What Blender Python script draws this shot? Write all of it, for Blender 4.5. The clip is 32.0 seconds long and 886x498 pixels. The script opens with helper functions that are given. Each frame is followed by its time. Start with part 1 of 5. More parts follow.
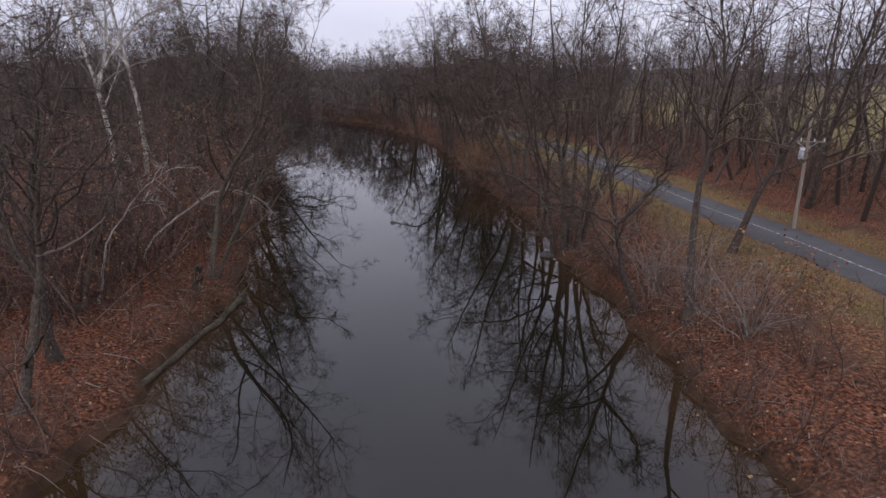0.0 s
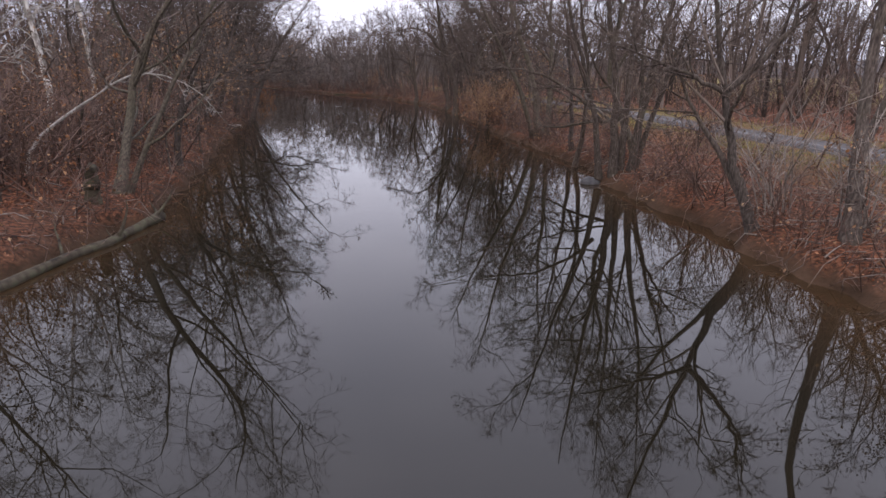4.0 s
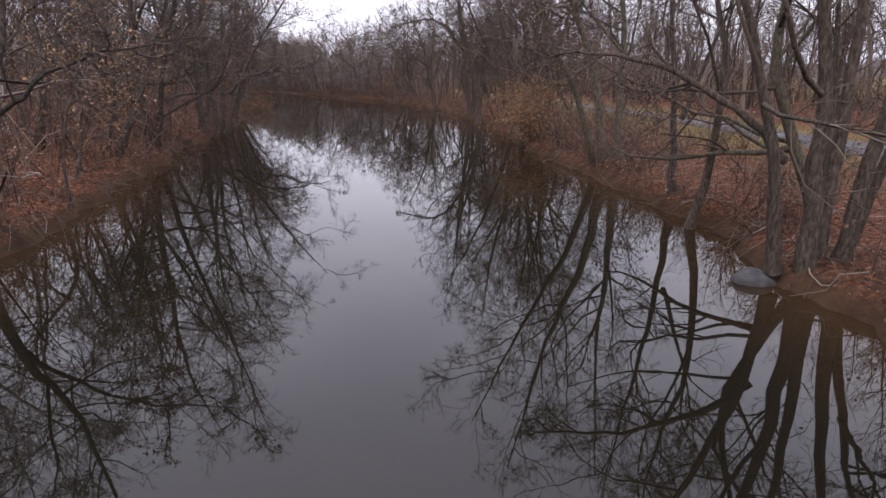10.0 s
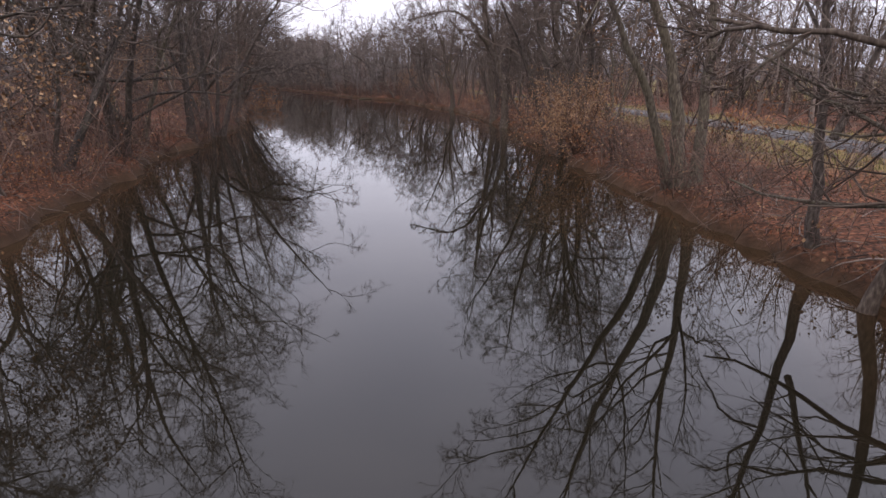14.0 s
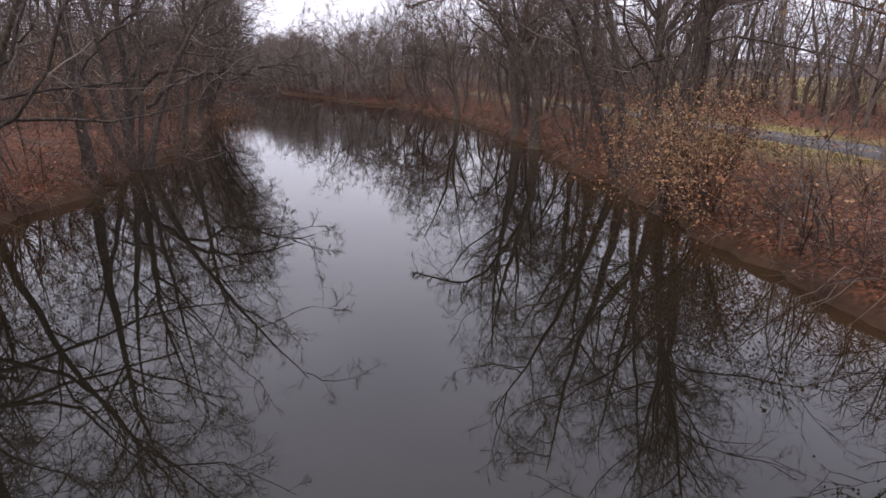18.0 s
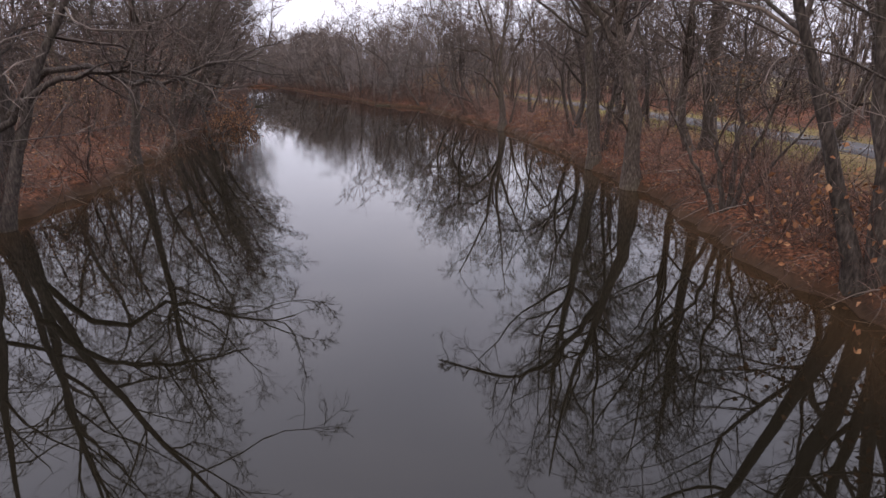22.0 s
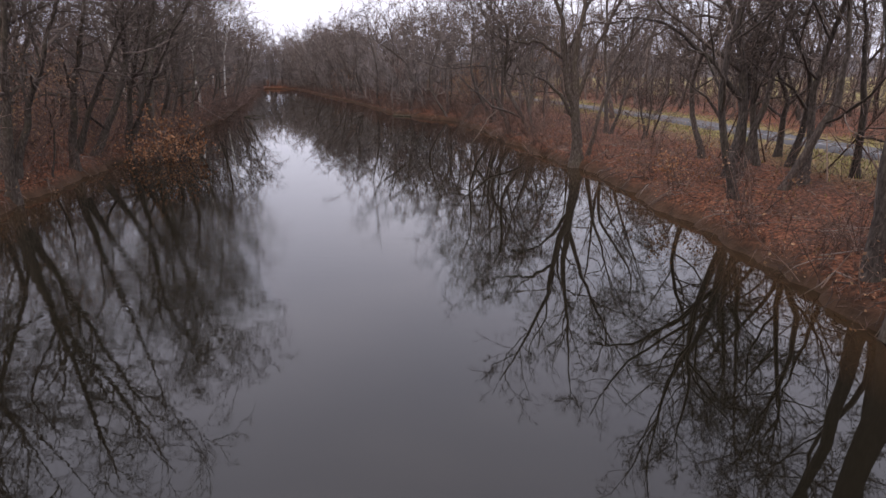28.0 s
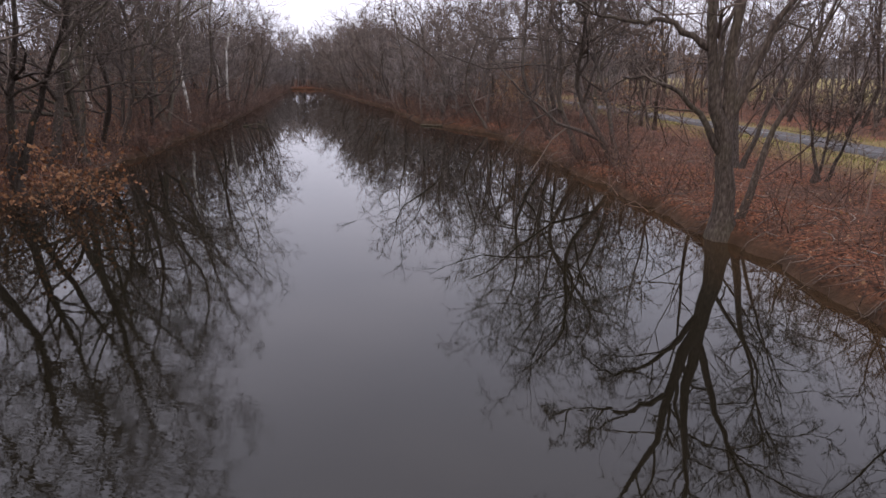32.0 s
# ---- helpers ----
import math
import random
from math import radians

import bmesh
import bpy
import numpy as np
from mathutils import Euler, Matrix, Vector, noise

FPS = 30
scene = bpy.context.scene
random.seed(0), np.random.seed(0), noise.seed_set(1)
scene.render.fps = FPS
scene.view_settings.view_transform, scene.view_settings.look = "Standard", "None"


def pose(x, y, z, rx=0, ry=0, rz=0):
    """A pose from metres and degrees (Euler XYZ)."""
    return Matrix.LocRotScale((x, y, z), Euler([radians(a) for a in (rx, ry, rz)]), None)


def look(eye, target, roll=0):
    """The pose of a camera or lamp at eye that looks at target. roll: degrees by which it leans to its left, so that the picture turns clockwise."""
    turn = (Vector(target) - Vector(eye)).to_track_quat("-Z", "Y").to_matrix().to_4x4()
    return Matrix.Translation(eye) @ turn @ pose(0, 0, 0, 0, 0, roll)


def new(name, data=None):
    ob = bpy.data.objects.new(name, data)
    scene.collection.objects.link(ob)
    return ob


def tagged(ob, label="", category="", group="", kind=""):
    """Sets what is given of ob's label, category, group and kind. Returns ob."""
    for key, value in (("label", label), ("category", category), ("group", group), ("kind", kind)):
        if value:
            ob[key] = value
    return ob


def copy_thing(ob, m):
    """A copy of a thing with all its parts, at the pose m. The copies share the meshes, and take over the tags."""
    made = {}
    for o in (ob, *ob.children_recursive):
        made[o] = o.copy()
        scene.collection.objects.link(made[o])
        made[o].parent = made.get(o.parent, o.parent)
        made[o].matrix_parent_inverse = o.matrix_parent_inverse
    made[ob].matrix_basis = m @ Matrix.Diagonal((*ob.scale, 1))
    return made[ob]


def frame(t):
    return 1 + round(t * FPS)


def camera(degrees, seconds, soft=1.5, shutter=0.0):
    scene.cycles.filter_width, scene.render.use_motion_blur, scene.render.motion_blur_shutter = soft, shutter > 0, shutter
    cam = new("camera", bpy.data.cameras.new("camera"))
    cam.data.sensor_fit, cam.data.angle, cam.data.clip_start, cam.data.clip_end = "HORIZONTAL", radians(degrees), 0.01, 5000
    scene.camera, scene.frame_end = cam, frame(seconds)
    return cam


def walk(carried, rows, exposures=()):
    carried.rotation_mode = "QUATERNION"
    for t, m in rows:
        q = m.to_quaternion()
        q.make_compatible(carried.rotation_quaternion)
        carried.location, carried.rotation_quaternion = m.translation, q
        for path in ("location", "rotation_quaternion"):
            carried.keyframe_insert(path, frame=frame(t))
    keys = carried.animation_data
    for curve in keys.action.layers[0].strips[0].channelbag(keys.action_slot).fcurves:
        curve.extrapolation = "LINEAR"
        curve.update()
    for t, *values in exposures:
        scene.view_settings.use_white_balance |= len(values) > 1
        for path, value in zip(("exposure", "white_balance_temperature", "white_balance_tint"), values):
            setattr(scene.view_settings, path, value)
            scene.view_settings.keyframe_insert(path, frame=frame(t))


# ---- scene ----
cam = camera(75.0, 32.0)
PATH = [
    (0, (-0.88, 11.26, 9.49), (-0.89, 20.87, 6.72), -0.22),
    (0.5, (-0.90, 11.65, 8.54), (-0.91, 21.26, 5.75), -0.18),
    (1, (-0.92, 12.09, 7.60), (-0.92, 21.68, 4.76), -0.07),
    (1.5, (-0.98, 12.74, 6.67), (-0.99, 22.33, 3.81), -0.04),
    (2, (-1.08, 13.69, 5.83), (-1.08, 23.27, 2.96), 0.02),
    (2.5, (-1.17, 14.84, 5.14), (-1.16, 24.42, 2.27), 0.10),
    (3, (-1.22, 16.07, 4.65), (-1.20, 25.64, 1.77), 0.14),
    (3.5, (-1.23, 17.27, 4.39), (-1.21, 26.84, 1.51), 0.18),
    (5.5, (-1.11, 21.57, 4.33), (-1.26, 31.16, 1.52), 0.18),
    (6, (-1.07, 22.64, 4.33), (-1.25, 32.25, 1.54), 0.22),
    (6.5, (-1.05, 23.72, 4.29), (-1.24, 33.33, 1.52), 0.20),
    (7, (-1.02, 24.80, 4.20), (-1.24, 34.41, 1.44), 0.13),
    (7.5, (-1.00, 25.88, 4.09), (-1.24, 35.48, 1.31), 0.13),
    (8, (-0.99, 26.95, 4.05), (-1.27, 36.55, 1.25), -0.05),
    (8.5, (-1.01, 28.02, 4.08), (-1.31, 37.61, 1.27), -0.18),
    (9, (-1.03, 29.04, 4.12), (-1.37, 38.63, 1.30), -0.28),
    (9.5, (-1.06, 30.03, 4.13), (-1.42, 39.62, 1.33), -0.38),
    (10, (-1.09, 30.93, 4.14), (-1.47, 40.51, 1.32), -0.29),
    (10.5, (-1.11, 31.77, 4.15), (-1.52, 41.35, 1.32), -0.17),
    (11, (-1.17, 32.54, 4.17), (-1.68, 42.11, 1.33), -0.12),
    (11.5, (-1.22, 33.20, 4.20), (-1.78, 42.76, 1.33), -0.10),
    (12, (-1.28, 33.84, 4.23), (-1.84, 43.39, 1.34), -0.17),
    (12.5, (-1.37, 34.52, 4.24), (-1.93, 44.07, 1.33), -0.20),
    (13, (-1.52, 35.25, 4.21), (-2.09, 44.81, 1.31), -0.15),
    (13.5, (-1.68, 36.02, 4.13), (-2.28, 45.58, 1.27), 0.13),
    (14, (-1.84, 36.87, 4.11), (-2.45, 46.44, 1.28), 0.20),
    (14.5, (-2.02, 37.89, 4.14), (-2.62, 47.47, 1.33), 0.18),
    (16.5, (-3.48, 44.47, 4.53), (-3.96, 54.04, 1.65), 0.00),
    (17, (-3.70, 46.16, 4.56), (-4.16, 55.72, 1.68), -0.01),
    (17.5, (-3.85, 47.82, 4.56), (-4.29, 57.39, 1.69), -0.07),
    (18, (-3.93, 49.48, 4.54), (-4.41, 59.05, 1.69), -0.15),
    (18.5, (-3.99, 51.19, 4.53), (-4.53, 60.76, 1.69), -0.15),
    (19, (-4.07, 52.94, 4.54), (-4.67, 62.51, 1.70), -0.18),
    (19.5, (-4.19, 54.66, 4.58), (-5.00, 64.21, 1.73), -0.17),
    (20, (-4.32, 56.29, 4.62), (-5.29, 65.82, 1.75), -0.14),
    (20.5, (-4.47, 57.88, 4.63), (-5.52, 67.40, 1.76), -0.16),
    (21, (-4.65, 59.47, 4.64), (-5.72, 68.99, 1.78), -0.07),
    (21.5, (-4.87, 61.09, 4.67), (-5.94, 70.61, 1.81), 0.03),
    (22, (-5.12, 62.71, 4.69), (-6.18, 72.23, 1.82), 0.06),
    (22.5, (-5.37, 64.30, 4.68), (-6.43, 73.83, 1.82), -0.01),
    (23, (-5.59, 65.91, 4.67), (-6.65, 75.43, 1.82), -0.13),
    (23.5, (-5.77, 67.50, 4.67), (-6.84, 77.03, 1.81), -0.05),
    (24, (-5.92, 69.07, 4.66), (-7.01, 78.60, 1.81), -0.01),
    (24.5, (-6.11, 70.63, 4.67), (-7.22, 80.16, 1.83), -0.00),
    (25, (-6.35, 72.18, 4.69), (-7.45, 81.70, 1.85), 0.04),
    (25.5, (-6.58, 73.70, 4.71), (-7.71, 83.22, 1.87), 0.08),
    (27.5, (-7.75, 80.34, 5.04), (-9.16, 89.82, 2.18), -0.02),
    (28, (-7.97, 82.04, 5.06), (-9.49, 91.50, 2.19), -0.10),
    (28.5, (-8.19, 83.74, 5.06), (-9.73, 93.19, 2.19), -0.09),
    (29, (-8.45, 85.47, 5.04), (-10.04, 94.92, 2.18), -0.10),
    (29.5, (-8.78, 87.23, 5.02), (-10.43, 96.67, 2.16), -0.08),
    (30, (-9.12, 88.98, 5.03), (-10.80, 98.41, 2.17), -0.05),
    (30.5, (-9.46, 90.71, 5.06), (-11.20, 100.14, 2.20), 0.06),
    (31, (-9.85, 92.47, 5.10), (-11.78, 101.86, 2.24), 0.15),
    (31.5, (-10.27, 94.26, 5.16), (-12.28, 103.63, 2.29), 0.08),
    (32, (-10.70, 96.06, 5.21), (-12.76, 105.42, 2.34), 0.06),
]
EXPOSURES = [(0.0, -0.24, 6850, 23), (3.0, 0.34, 6950, 23), (6.0, 0.54, 7050, 23), (12.0, 0.57, 7150, 23), (25.5, 0.57, 7150, 23), (32.0, 0.42, 7150, 23)]
walk(cam, [(t, look(eye, target, roll)) for t, eye, target, roll in PATH], EXPOSURES)

# ---- world and light: an overcast winter sky ----
world = bpy.data.worlds.new("overcast_sky")
scene.world = world
world.use_nodes = True
wn = world.node_tree.nodes
wl = world.node_tree.links
sky = wn.new("ShaderNodeTexSky")
sky.sky_type = "NISHITA"
sky.sun_disc = False
sky.sun_elevation = radians(24)
sky.sun_rotation = radians(200)
sky.air_density, sky.dust_density, sky.ozone_density = 1.0, 4.0, 1.0
sky_tone = wn.new("ShaderNodeVectorMath")
sky_tone.operation = "SCALE"
sky_tone.inputs["Scale"].default_value = 0.10
tc = wn.new("ShaderNodeTexCoord")
cloud = wn.new("ShaderNodeTexNoise")
cloud.inputs["Scale"].default_value = 1.6
cloud.inputs["Detail"].default_value = 5.0
cmap = wn.new("ShaderNodeMapping")
cmap.inputs["Scale"].default_value = (1, 1, 3.0)
cramp = wn.new("ShaderNodeValToRGB")
cramp.color_ramp.elements[0].position, cramp.color_ramp.elements[1].position = 0.3, 0.72
cramp.color_ramp.elements[0].color = (0.535, 0.615, 0.765, 1)
cramp.color_ramp.elements[1].color = (0.685, 0.760, 0.905, 1)
smix = wn.new("ShaderNodeMixRGB")
smix.inputs["Fac"].default_value = 0.88
bgn = wn["Background"]
bgn.inputs["Strength"].default_value = 1.0
wl.new(tc.outputs["Generated"], cmap.inputs["Vector"])
wl.new(cmap.outputs["Vector"], cloud.inputs["Vector"])
wl.new(cloud.outputs["Fac"], cramp.inputs["Fac"])
wl.new(sky.outputs["Color"], sky_tone.inputs[0])
wl.new(sky_tone.outputs["Vector"], smix.inputs["Color1"])
wl.new(cramp.outputs["Color"], smix.inputs["Color2"])
# an overcast sky is about three times brighter overhead than at the horizon
sxyz = wn.new("ShaderNodeSeparateXYZ")
grade = wn.new("ShaderNodeMapRange")
grade.interpolation_type = "SMOOTHSTEP"
grade.inputs["From Min"].default_value, grade.inputs["From Max"].default_value = 0.0, 1.0
grade.inputs["To Min"].default_value, grade.inputs["To Max"].default_value = 1.35, 3.6
lit = wn.new("ShaderNodeVectorMath")
lit.operation = "SCALE"
wl.new(tc.outputs["Generated"], sxyz.inputs[0])
wl.new(sxyz.outputs["Z"], grade.inputs["Value"])
wl.new(smix.outputs["Color"], lit.inputs[0])
wl.new(grade.outputs["Result"], lit.inputs["Scale"])
wl.new(lit.outputs["Vector"], bgn.inputs["Color"])

sun_data = bpy.data.lights.new("sun", "SUN")
sun_data.energy, sun_data.angle, sun_data.color = 0.5, radians(30), (1.0, 0.96, 0.9)
sun = new("sun", sun_data)
sun.matrix_world = pose(0, 0, 60, 40, 0, -20)

# ---- materials ----
def mat(name, rough=0.9, spec=0.2):
    m = bpy.data.materials.new(name)
    m.use_nodes = True
    b = m.node_tree.nodes["Principled BSDF"]
    b.inputs["Roughness"].default_value = rough
    b.inputs["Specular IOR Level"].default_value = spec
    return m, m.node_tree.nodes, m.node_tree.links, b


def noise_tex(n, l, scale, detail=4.0, stretch=(1, 1, 1), coord="Object"):
    t = n.new("ShaderNodeTexCoord")
    p = n.new("ShaderNodeMapping")
    p.inputs["Scale"].default_value = stretch
    x = n.new("ShaderNodeTexNoise")
    x.inputs["Scale"].default_value = scale
    x.inputs["Detail"].default_value = detail
    l.new(t.outputs[coord], p.inputs["Vector"])
    l.new(p.outputs["Vector"], x.inputs["Vector"])
    return x.outputs["Fac"]


def ramp(n, l, fac, stops):
    r = n.new("ShaderNodeValToRGB")
    e = r.color_ramp.elements
    while len(e) < len(stops):
        e.new(0.5)
    for k, (pos, col) in zip(e, stops):
        k.position, k.color = pos, (*col, 1)
    l.new(fac, r.inputs["Fac"])
    return r.outputs["Color"]


def mixed(n, l, fac, a, b, kind="MIX"):
    x = n.new("ShaderNodeMixRGB")
    x.blend_type = kind
    for key, v in (("Fac", fac), ("Color1", a), ("Color2", b)):
        if isinstance(v, (int, float)):
            x.inputs[key].default_value = v
        elif isinstance(v, tuple):
            x.inputs[key].default_value = (*v, 1)
        else:
            l.new(v, x.inputs[key])
    return x.outputs["Color"]


def bumped(n, l, b, fac, strength, dist):
    k = n.new("ShaderNodeBump")
    k.inputs["Strength"].default_value = strength
    k.inputs["Distance"].default_value = dist
    l.new(fac, k.inputs["Height"])
    l.new(k.outputs["Normal"], b.inputs["Normal"])


def bark(name, dark, mid, pale, moss=0.0):
    m, n, l, b = mat(name, 0.95, 0.15)
    grain = noise_tex(n, l, 17.0, 6.0, (1, 1, 0.3))
    patch = noise_tex(n, l, 0.9, 3.0)
    col = ramp(n, l, grain, [(0.3, dark), (0.52, mid), (0.72, pale)])
    obj = n.new("ShaderNodeObjectInfo")
    tone = ramp(n, l, obj.outputs["Random"], [(0.0, (0.75, 0.73, 0.71)), (1.0, (1.2, 1.15, 1.1))])
    col = mixed(n, l, 1.0, col, tone, "MULTIPLY")
    if moss:
        f = ramp(n, l, patch, [(0.52, (0, 0, 0)), (0.66, (moss, moss, moss))])
        col = mixed(n, l, f, col, (0.062, 0.056, 0.034))
    l.new(col, b.inputs["Base Color"])
    bumped(n, l, b, grain, 0.7, 0.03)
    return m


def plain(name, stops, scale=6.0, rough=0.9, spec=0.2, bump=0.3, dist=0.01, stretch=(1, 1, 1)):
    m, n, l, b = mat(name, rough, spec)
    f = noise_tex(n, l, scale, 5.0, stretch)
    l.new(ramp(n, l, f, stops), b.inputs["Base Color"])
    if bump:
        bumped(n, l, b, f, bump, dist)
    return m


def island(name, stops, rough=0.85, spec=0.15):
    m, n, l, b = mat(name, rough, spec)
    g = n.new("ShaderNodeNewGeometry")
    l.new(ramp(n, l, g.outputs["Random Per Island"], stops), b.inputs["Base Color"])
    return m


BARK = bark("bark_grey_brown", (0.024, 0.019, 0.016), (0.058, 0.047, 0.039), (0.11, 0.094, 0.080), 0.35)
BARK_DARK = bark("bark_dark", (0.022, 0.018, 0.016), (0.055, 0.046, 0.040), (0.105, 0.09, 0.078), 0.25)
BARK_MOSS = bark("bark_mossy", (0.028, 0.024, 0.019), (0.072, 0.063, 0.049), (0.125, 0.112, 0.088), 0.4)
DEADWOOD = plain("bleached_deadwood", [(0.3, (0.17, 0.155, 0.135)), (0.7, (0.34, 0.315, 0.28))], 8, stretch=(1, 1, 0.3))
TWIG = island("twig_bark", [(0.0, (0.030, 0.022, 0.018)), (0.6, (0.072, 0.054, 0.043)), (1.0, (0.155, 0.124, 0.104))])
TWIG_RED = island("brush_twig", [(0.0, (0.034, 0.021, 0.016)), (0.6, (0.088, 0.053, 0.040)), (1.0, (0.17, 0.115, 0.09))])
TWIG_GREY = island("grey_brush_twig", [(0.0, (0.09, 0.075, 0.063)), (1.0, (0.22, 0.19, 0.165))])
# distance haze put into the colour: paler, greyer twigs for the far woods
TWIG_HAZE = island("hazed_twig", [(0.0, (0.062, 0.052, 0.046)), (0.6, (0.112, 0.094, 0.084)), (1.0, (0.18, 0.155, 0.14))])
TWIG_PALE = island("sycamore_twig", [(0.0, (0.13, 0.115, 0.10)), (1.0, (0.34, 0.32, 0.29))])
LEAF_TAN = island("dry_leaf_tan", [(0.0, (0.075, 0.040, 0.021)), (0.5, (0.165, 0.092, 0.048)), (1.0, (0.31, 0.20, 0.115))])
LEAF_ORANGE = island("dry_leaf_orange", [(0.0, (0.10, 0.045, 0.022)), (0.5, (0.20, 0.088, 0.04)), (1.0, (0.30, 0.165, 0.085))])
LITTER = island("fallen_leaf", [(0.0, (0.024, 0.011, 0.007)), (0.45, (0.090, 0.033, 0.017)), (0.8, (0.185, 0.070, 0.034)), (1.0, (0.33, 0.165, 0.09))])
GRASS = island("rough_grass_blade", [(0.0, (0.07, 0.075, 0.025)), (0.5, (0.15, 0.14, 0.045)), (1.0, (0.28, 0.23, 0.10))])


def sycamore_bark():
    m, n, l, b = mat("sycamore_bark", 0.8, 0.2)
    f = noise_tex(n, l, 2.6, 4.0, (1, 1, 0.45))
    g = noise_tex(n, l, 14.0, 4.0)
    c = ramp(n, l, f, [(0.42, (0.10, 0.088, 0.072)), (0.50, (0.30, 0.28, 0.24)), (0.58, (0.48, 0.46, 0.42)), (0.8, (0.66, 0.64, 0.60))])
    l.new(mixed(n, l, 0.25, c, ramp(n, l, g, [(0.3, (0.2, 0.18, 0.15)), (0.7, (0.6, 0.58, 0.54))])), b.inputs["Base Color"])
    bumped(n, l, b, f, 0.3, 0.015)
    return m


SYC = sycamore_bark()


def ground_material():
    m, n, l, b = mat("leaf_covered_ground", 0.95, 0.1)
    fine = noise_tex(n, l, 9.0, 7.0)
    wide = noise_tex(n, l, 0.35, 4.0)
    mid = noise_tex(n, l, 1.7, 5.0)
    leaf = ramp(n, l, fine, [(0.36, (0.012, 0.007, 0.005)), (0.45, (0.052, 0.020, 0.011)), (0.56, (0.120, 0.045, 0.023)), (0.72, (0.23, 0.105, 0.056))])
    soil = ramp(n, l, mid, [(0.3, (0.022, 0.014, 0.010)), (0.7, (0.070, 0.043, 0.030))])
    leaf = mixed(n, l, ramp(n, l, wide, [(0.42, (0, 0, 0)), (0.68, (0.7, 0.7, 0.7))]), leaf, soil)
    turf = ramp(n, l, fine, [(0.3, (0.075, 0.065, 0.025)), (0.55, (0.16, 0.13, 0.05)), (0.75, (0.25, 0.20, 0.09))])
    turf = mixed(n, l, ramp(n, l, wide, [(0.45, (0, 0, 0)), (0.65, (0.55, 0.55, 0.55))]), turf, (0.15, 0.12, 0.042))
    mud = ramp(n, l, mid, [(0.3, (0.024, 0.014, 0.008)), (0.7, (0.055, 0.032, 0.019))])
    at = n.new("ShaderNodeVertexColor")
    at.layer_name = "zone"
    sep = n.new("ShaderNodeSeparateColor")
    l.new(at.outputs["Color"], sep.inputs["Color"])
    col = mixed(n, l, sep.outputs["Red"], leaf, turf)
    col = mixed(n, l, sep.outputs["Green"], col, mud)
    l.new(col, b.inputs["Base Color"])
    bumped(n, l, b, fine, 0.8, 0.05)
    return m


GROUND = ground_material()


def asphalt_material():
    m, n, l, b = mat("worn_asphalt", 0.9, 0.15)
    f = noise_tex(n, l, 60.0, 3.0)
    w = noise_tex(n, l, 0.6, 4.0)
    c = ramp(n, l, f, [(0.3, (0.040, 0.038, 0.038)), (0.7, (0.068, 0.066, 0.066))])
    l.new(mixed(n, l, ramp(n, l, w, [(0.4, (0, 0, 0)), (0.7, (0.5, 0.5, 0.5))]), c, (0.085, 0.082, 0.08)), b.inputs["Base Color"])
    bumped(n, l, b, f, 0.4, 0.005)
    return m


ASPHALT = asphalt_material()
LINE = plain("road_line_paint", [(0.40, (0.075, 0.073, 0.07)), (0.66, (0.34, 0.33, 0.31))], 3, 0.8)
POLE = plain("weathered_pole_wood", [(0.3, (0.16, 0.13, 0.105)), (0.7, (0.30, 0.26, 0.22))], 9, stretch=(1, 1, 0.1))
PORCELAIN = plain("grey_porcelain", [(0.3, (0.45, 0.46, 0.47)), (0.7, (0.6, 0.6, 0.6))], 5, 0.3, 0.5, 0)
METAL = plain("galvanised_steel", [(0.3, (0.40, 0.41, 0.42)), (0.7, (0.52, 0.53, 0.54))], 5, 0.5, 0.5, 0)
STONE = plain("grey_river_stone", [(0.3, (0.022, 0.022, 0.023)), (0.7, (0.06, 0.059, 0.058))], 5, 0.85, 0.3, 0.6, 0.03)
# the far water's glint, put into a pale surface colour
GLINT = plain("pale_glint", [(0.3, (0.25, 0.24, 0.23)), (0.7, (0.48, 0.47, 0.45))], 9, 0.9, 0.2, 0.6, 0.03)
LOGWOOD = plain("wet_log_wood", [(0.32, (0.018, 0.013, 0.009)), (0.5, (0.050, 0.040, 0.026)), (0.62, (0.055, 0.052, 0.030)), (0.75, (0.095, 0.075, 0.058))], 4, stretch=(1, 1, 1), bump=0.6, dist=0.03)
HILL = plain("far_wooded_hill", [(0.3, (0.035, 0.033, 0.034)), (0.7, (0.075, 0.07, 0.07))], 0.05, bump=0)


